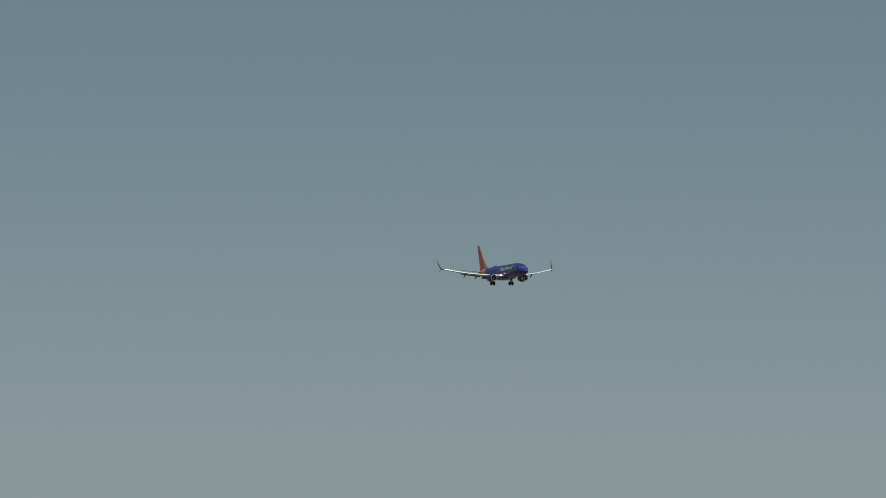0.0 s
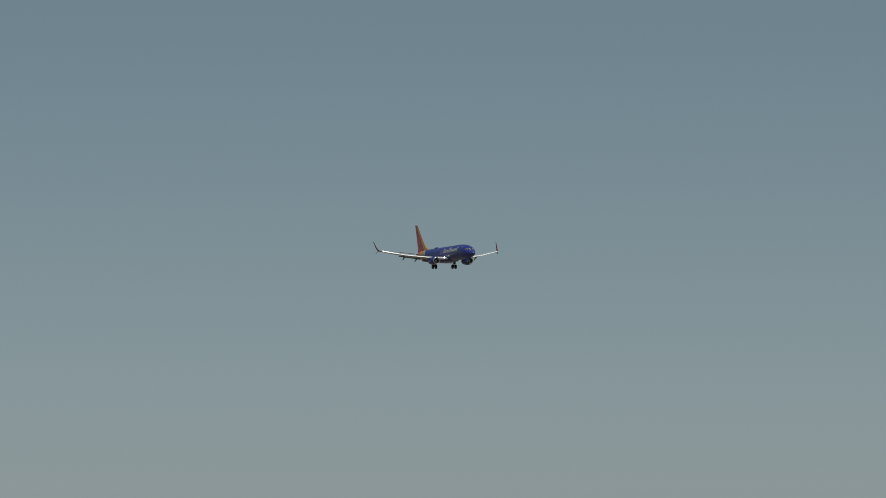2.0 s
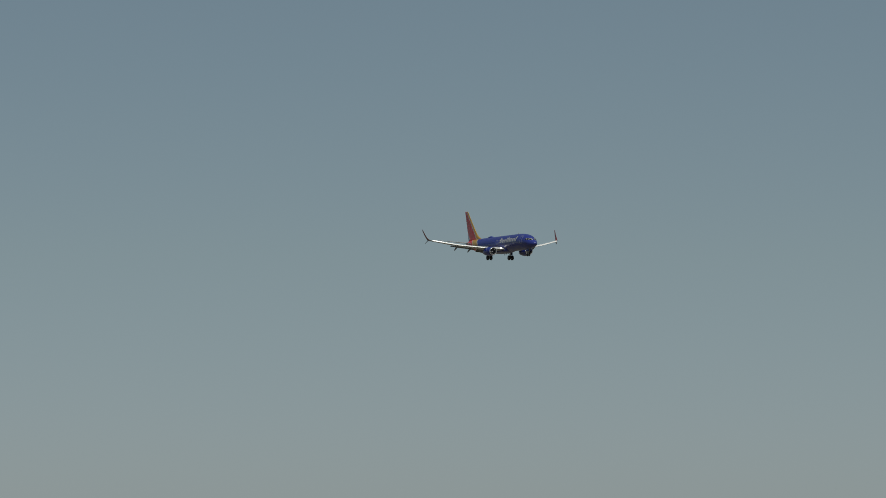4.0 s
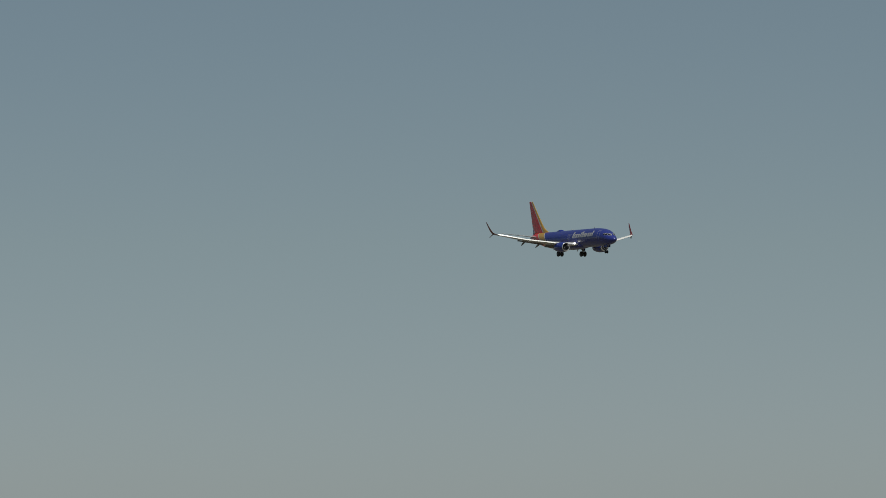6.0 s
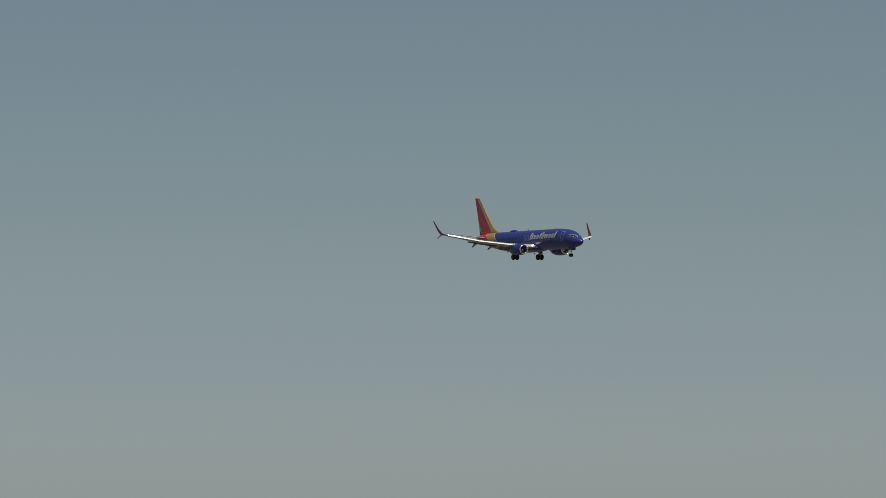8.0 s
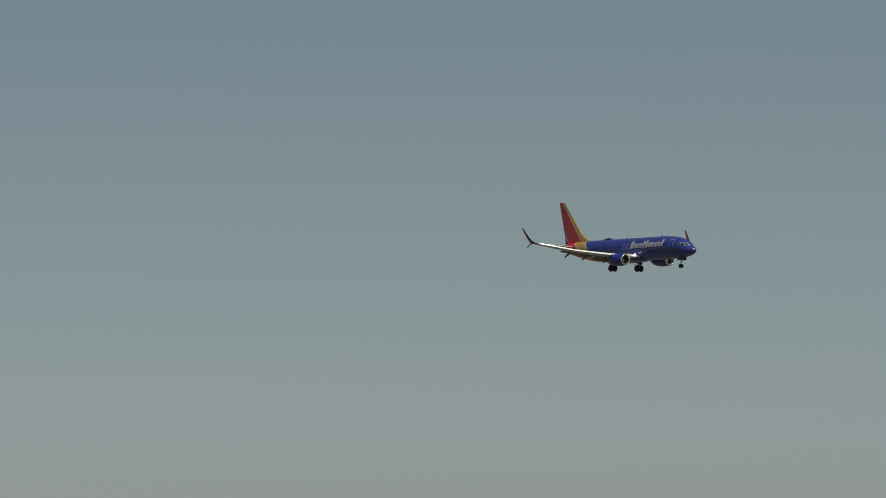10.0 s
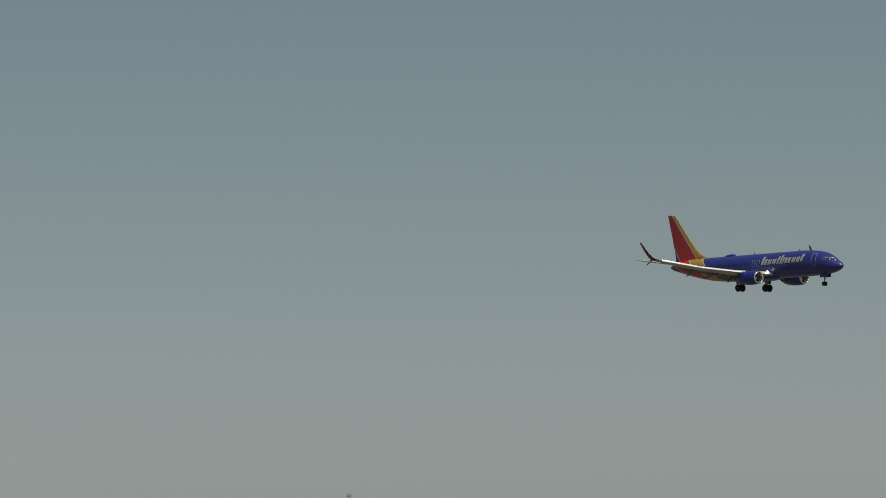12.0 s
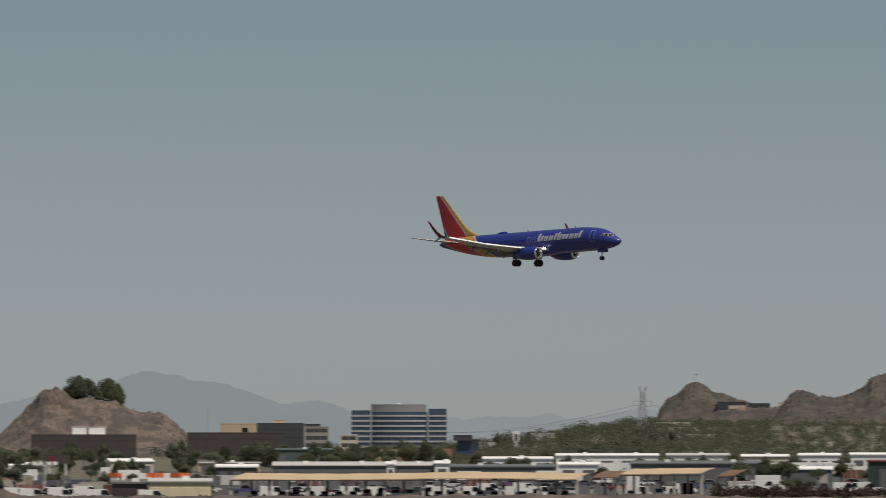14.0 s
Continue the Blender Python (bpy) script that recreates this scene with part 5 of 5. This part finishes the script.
def make_container():
    t = empty("storage_container")
    tagged(t, "weathered steel storage container in a yard", "container", "storage containers")
    shell = part("shell", boxes((-3.0, 3.0, -1.2, 1.2, 0.05, 2.55)), M_CONTAINER, t)
    for i in range(9):
        x = -2.7 + i * 0.675
        part("rib", boxes((x - 0.09, x + 0.09, -1.25, -1.2, 0.2, 2.4)), M_CONTAINER, shell)
    for x in (-3.0, 2.9):
        part("corner_post", boxes((x, x + 0.1, -1.27, 1.27, 0.0, 2.6)), M_STEEL, shell)
    return t


fleet = {"container": make_container(), "van": van, "car": car, "pickup": pickup, "white": white_truck, "orange": orange_truck, "trailer": trailer}
parked = []
rng = random.Random(23)
for u0, u1, r in ((-41, 26, 1033), (35, 50.0, 1043)):
    for row, k in ((1.5, 0.62), (7.5, 0.55)):
        u = u0 + 1.5
        while u < u1:
            if rng.random() < k:
                parked.append(("car" if rng.random() < 0.62 else "pickup", u, r + row, 90 + rng.uniform(-4, 4)))
            u += 2.75
for n, ua, ub, ra, rb, kinds in ((34, -90, -44, 1025, 1200, ("car", "car", "pickup")), (30, 5, 96, 1150, 1330, ("car", "pickup", "car", "white")), (26, 30, 97, 1480, 1660, ("trailer", "white", "car", "trailer")), (22, -40, 26, 1060, 1180, ("car", "pickup", "car")), (14, -104, -90, 1080, 1230, ("car", "pickup")), (34, -92, -45, 1060, 1340, ("container", "car", "container")), (26, -44, 98, 1090, 1360, ("container", "pickup", "car")), (24, 28, 98, 1480, 1680, ("container", "trailer")), (5, -88, -46, 1360, 1600, ("container", "white"))):
    for i in range(n):
        u = ua + (ub - ua) * (i + rng.uniform(0.15, 0.85)) / n
        parked.append((rng.choice(kinds), u, rng.uniform(ra, rb), rng.choice((0, 180, 0, 90)) + rng.uniform(-6, 6)))
for u in (-62.6, -55.6, -50.6):
    parked.append(("orange", u, 1250, 64))
for u, r in ((-59.0, 1246), (-53.2, 1252)):
    parked.append(("white", u, r, 3))
for u, r, turn in ((-12.8, 1048, 6), (-17.5, 1052, 0), (-2.0, 1050, 178), (5.5, 1056, 2), (13.0, 1049, 90), (19.0, 1058, 0), (-25.5, 1050, 180), (-33.0, 1055, 0), (38.0, 1058, 0), (43.5, 1060, 180), (60.0, 1090, 0), (-82.5, 1030, 0), (-76.0, 1040, 180), (-74.0, 1008, 0), (-69.0, 1060, 0), (-61.0, 1070, 175), (-65.0, 1095, 0), (-50.0, 1085, 0), (9.0, 1120, 0), (16.0, 1130, 0), (47.0, 1120, 0), (64.0, 1180, 180), (78.0, 1140, 0), (80.5, 1150, 178), (-56.5, 988, 4), (-79.5, 1012, 0), (-71.5, 1015, 180), (-66.5, 1000, 0)):
    parked.append(("van", u, r, turn))
parked += [("trailer", -84, 1320, 0)]
taken = set()
for kind, u, r, turn in parked:
    m = place(u, r, turn)
    if kind in taken:
        copy_thing(fleet[kind], m)
    else:
        taken.add(kind)
        fleet[kind].matrix_basis = m


def yard(name, u0, u1, r0, r1, material, label):
    bm = bmesh.new()
    rings = []
    for r in (r0, (r0 + r1) / 2, r1):
        rings.append([(*spot(u0 + (u1 - u0) * i / 24, r), 0.03 + rise(u0 + (u1 - u0) * i / 24, r)) for i in range(25)])
    loft(bm, rings, closed=False)
    tagged(new(name, mesh_of(name, bm, material)), label, "pavement", kind="structure")


yard("pavement_parking", -104, 105, 990, 1345, M_ASPHALT, "worn dark asphalt of the car parks")
yard("pavement_yards", -62, 105, 1346, 1790, M_ASPHALT, "worn dark asphalt yards between sheds")


# ---- foreground strip: brush, fence and earth bank ----
def earth_bank():
    bm = bmesh.new()
    rings = []
    for dr, k in ((-26, 0.0), (-10, 0.55), (0, 1.0), (8, 0.7), (16, 0.0)):
        ring = []
        for i in range(241):
            u = -200 + 310 * i / 240
            h = 1.5 + 0.3 * smoothstep(-20, 20, u) - 0.5 * smoothstep(50, 56, u) + 0.5 * noise.noise((u * 0.2, 0, 0)) + 0.35 * noise.noise((u * 0.9, 4, 0)) + 1.3 * math.exp(-((u + 85.5) / 3.2) ** 2)
            x, y = spot(u, 965 + dr + 2 * noise.noise((u * 0.3, 9, dr)))
            ring.append((x, y, h * k - 0.12))
        rings.append(ring)
    loft(bm, rings, closed=False)
    ob = new("earth_bank", mesh_of("earth_bank", bm, M_HILL, True))
    tagged(ob, "low bank of bare brown earth", "earth bank", kind="structure")


earth_bank()


def hedge():
    """A ragged dark windbreak of dry brush behind the earth bank."""
    r2 = random.Random(31)
    clumps = []
    for _ in range(420):
        u, r = 52.5 + 47 * r2.random(), r2.uniform(985, 1003)
        gap = noise.noise((u * 0.45, 2, 0))
        if gap < -0.28:
            continue
        x, y = spot(u, r)
        h = (2.9 + 0.9 * noise.noise((u * 0.5, 7, 0)) + 0.6 * noise.noise((u * 1.7, 3, 0))) * r2.uniform(0.6, 1.1)
        clumps.append((x, y, h * r2.uniform(0.4, 0.65), h * 0.42, h * 0.45, 0.36))
    tagged(leaf_sheets("dry_hedge", clumps, 60, 12, M_DRY), "ragged dark brown windbreak of dry brush", "hedge", kind="stuff")


hedge()


def brush():
    r2 = random.Random(8)
    bm = bmesh.new()
    for _ in range(330):
        u = r2.choice((r2.uniform(-100, 100), r2.uniform(52, 98), r2.uniform(-90, -40)))
        r = r2.uniform(972, 1000)
        x, y = spot(u, r)
        h = r2.uniform(0.5, 1.5)
        leaf_cloud(bm, (x, y, h * 0.45), (h * 1.1, h * 1.1, h * 0.55), 22, 0.4, r2)
    tagged(new("brush", mesh_of("brush", bm, M_LEAF)), "dry low brush along the yard edge", "brush", kind="stuff")


brush()


def motions():
    walk(airliner, [(t, pose(x, y, z, roll, -pitch, yaw)) for t, x, y, z, roll, pitch, yaw in PLANE_ROWS])


motions()
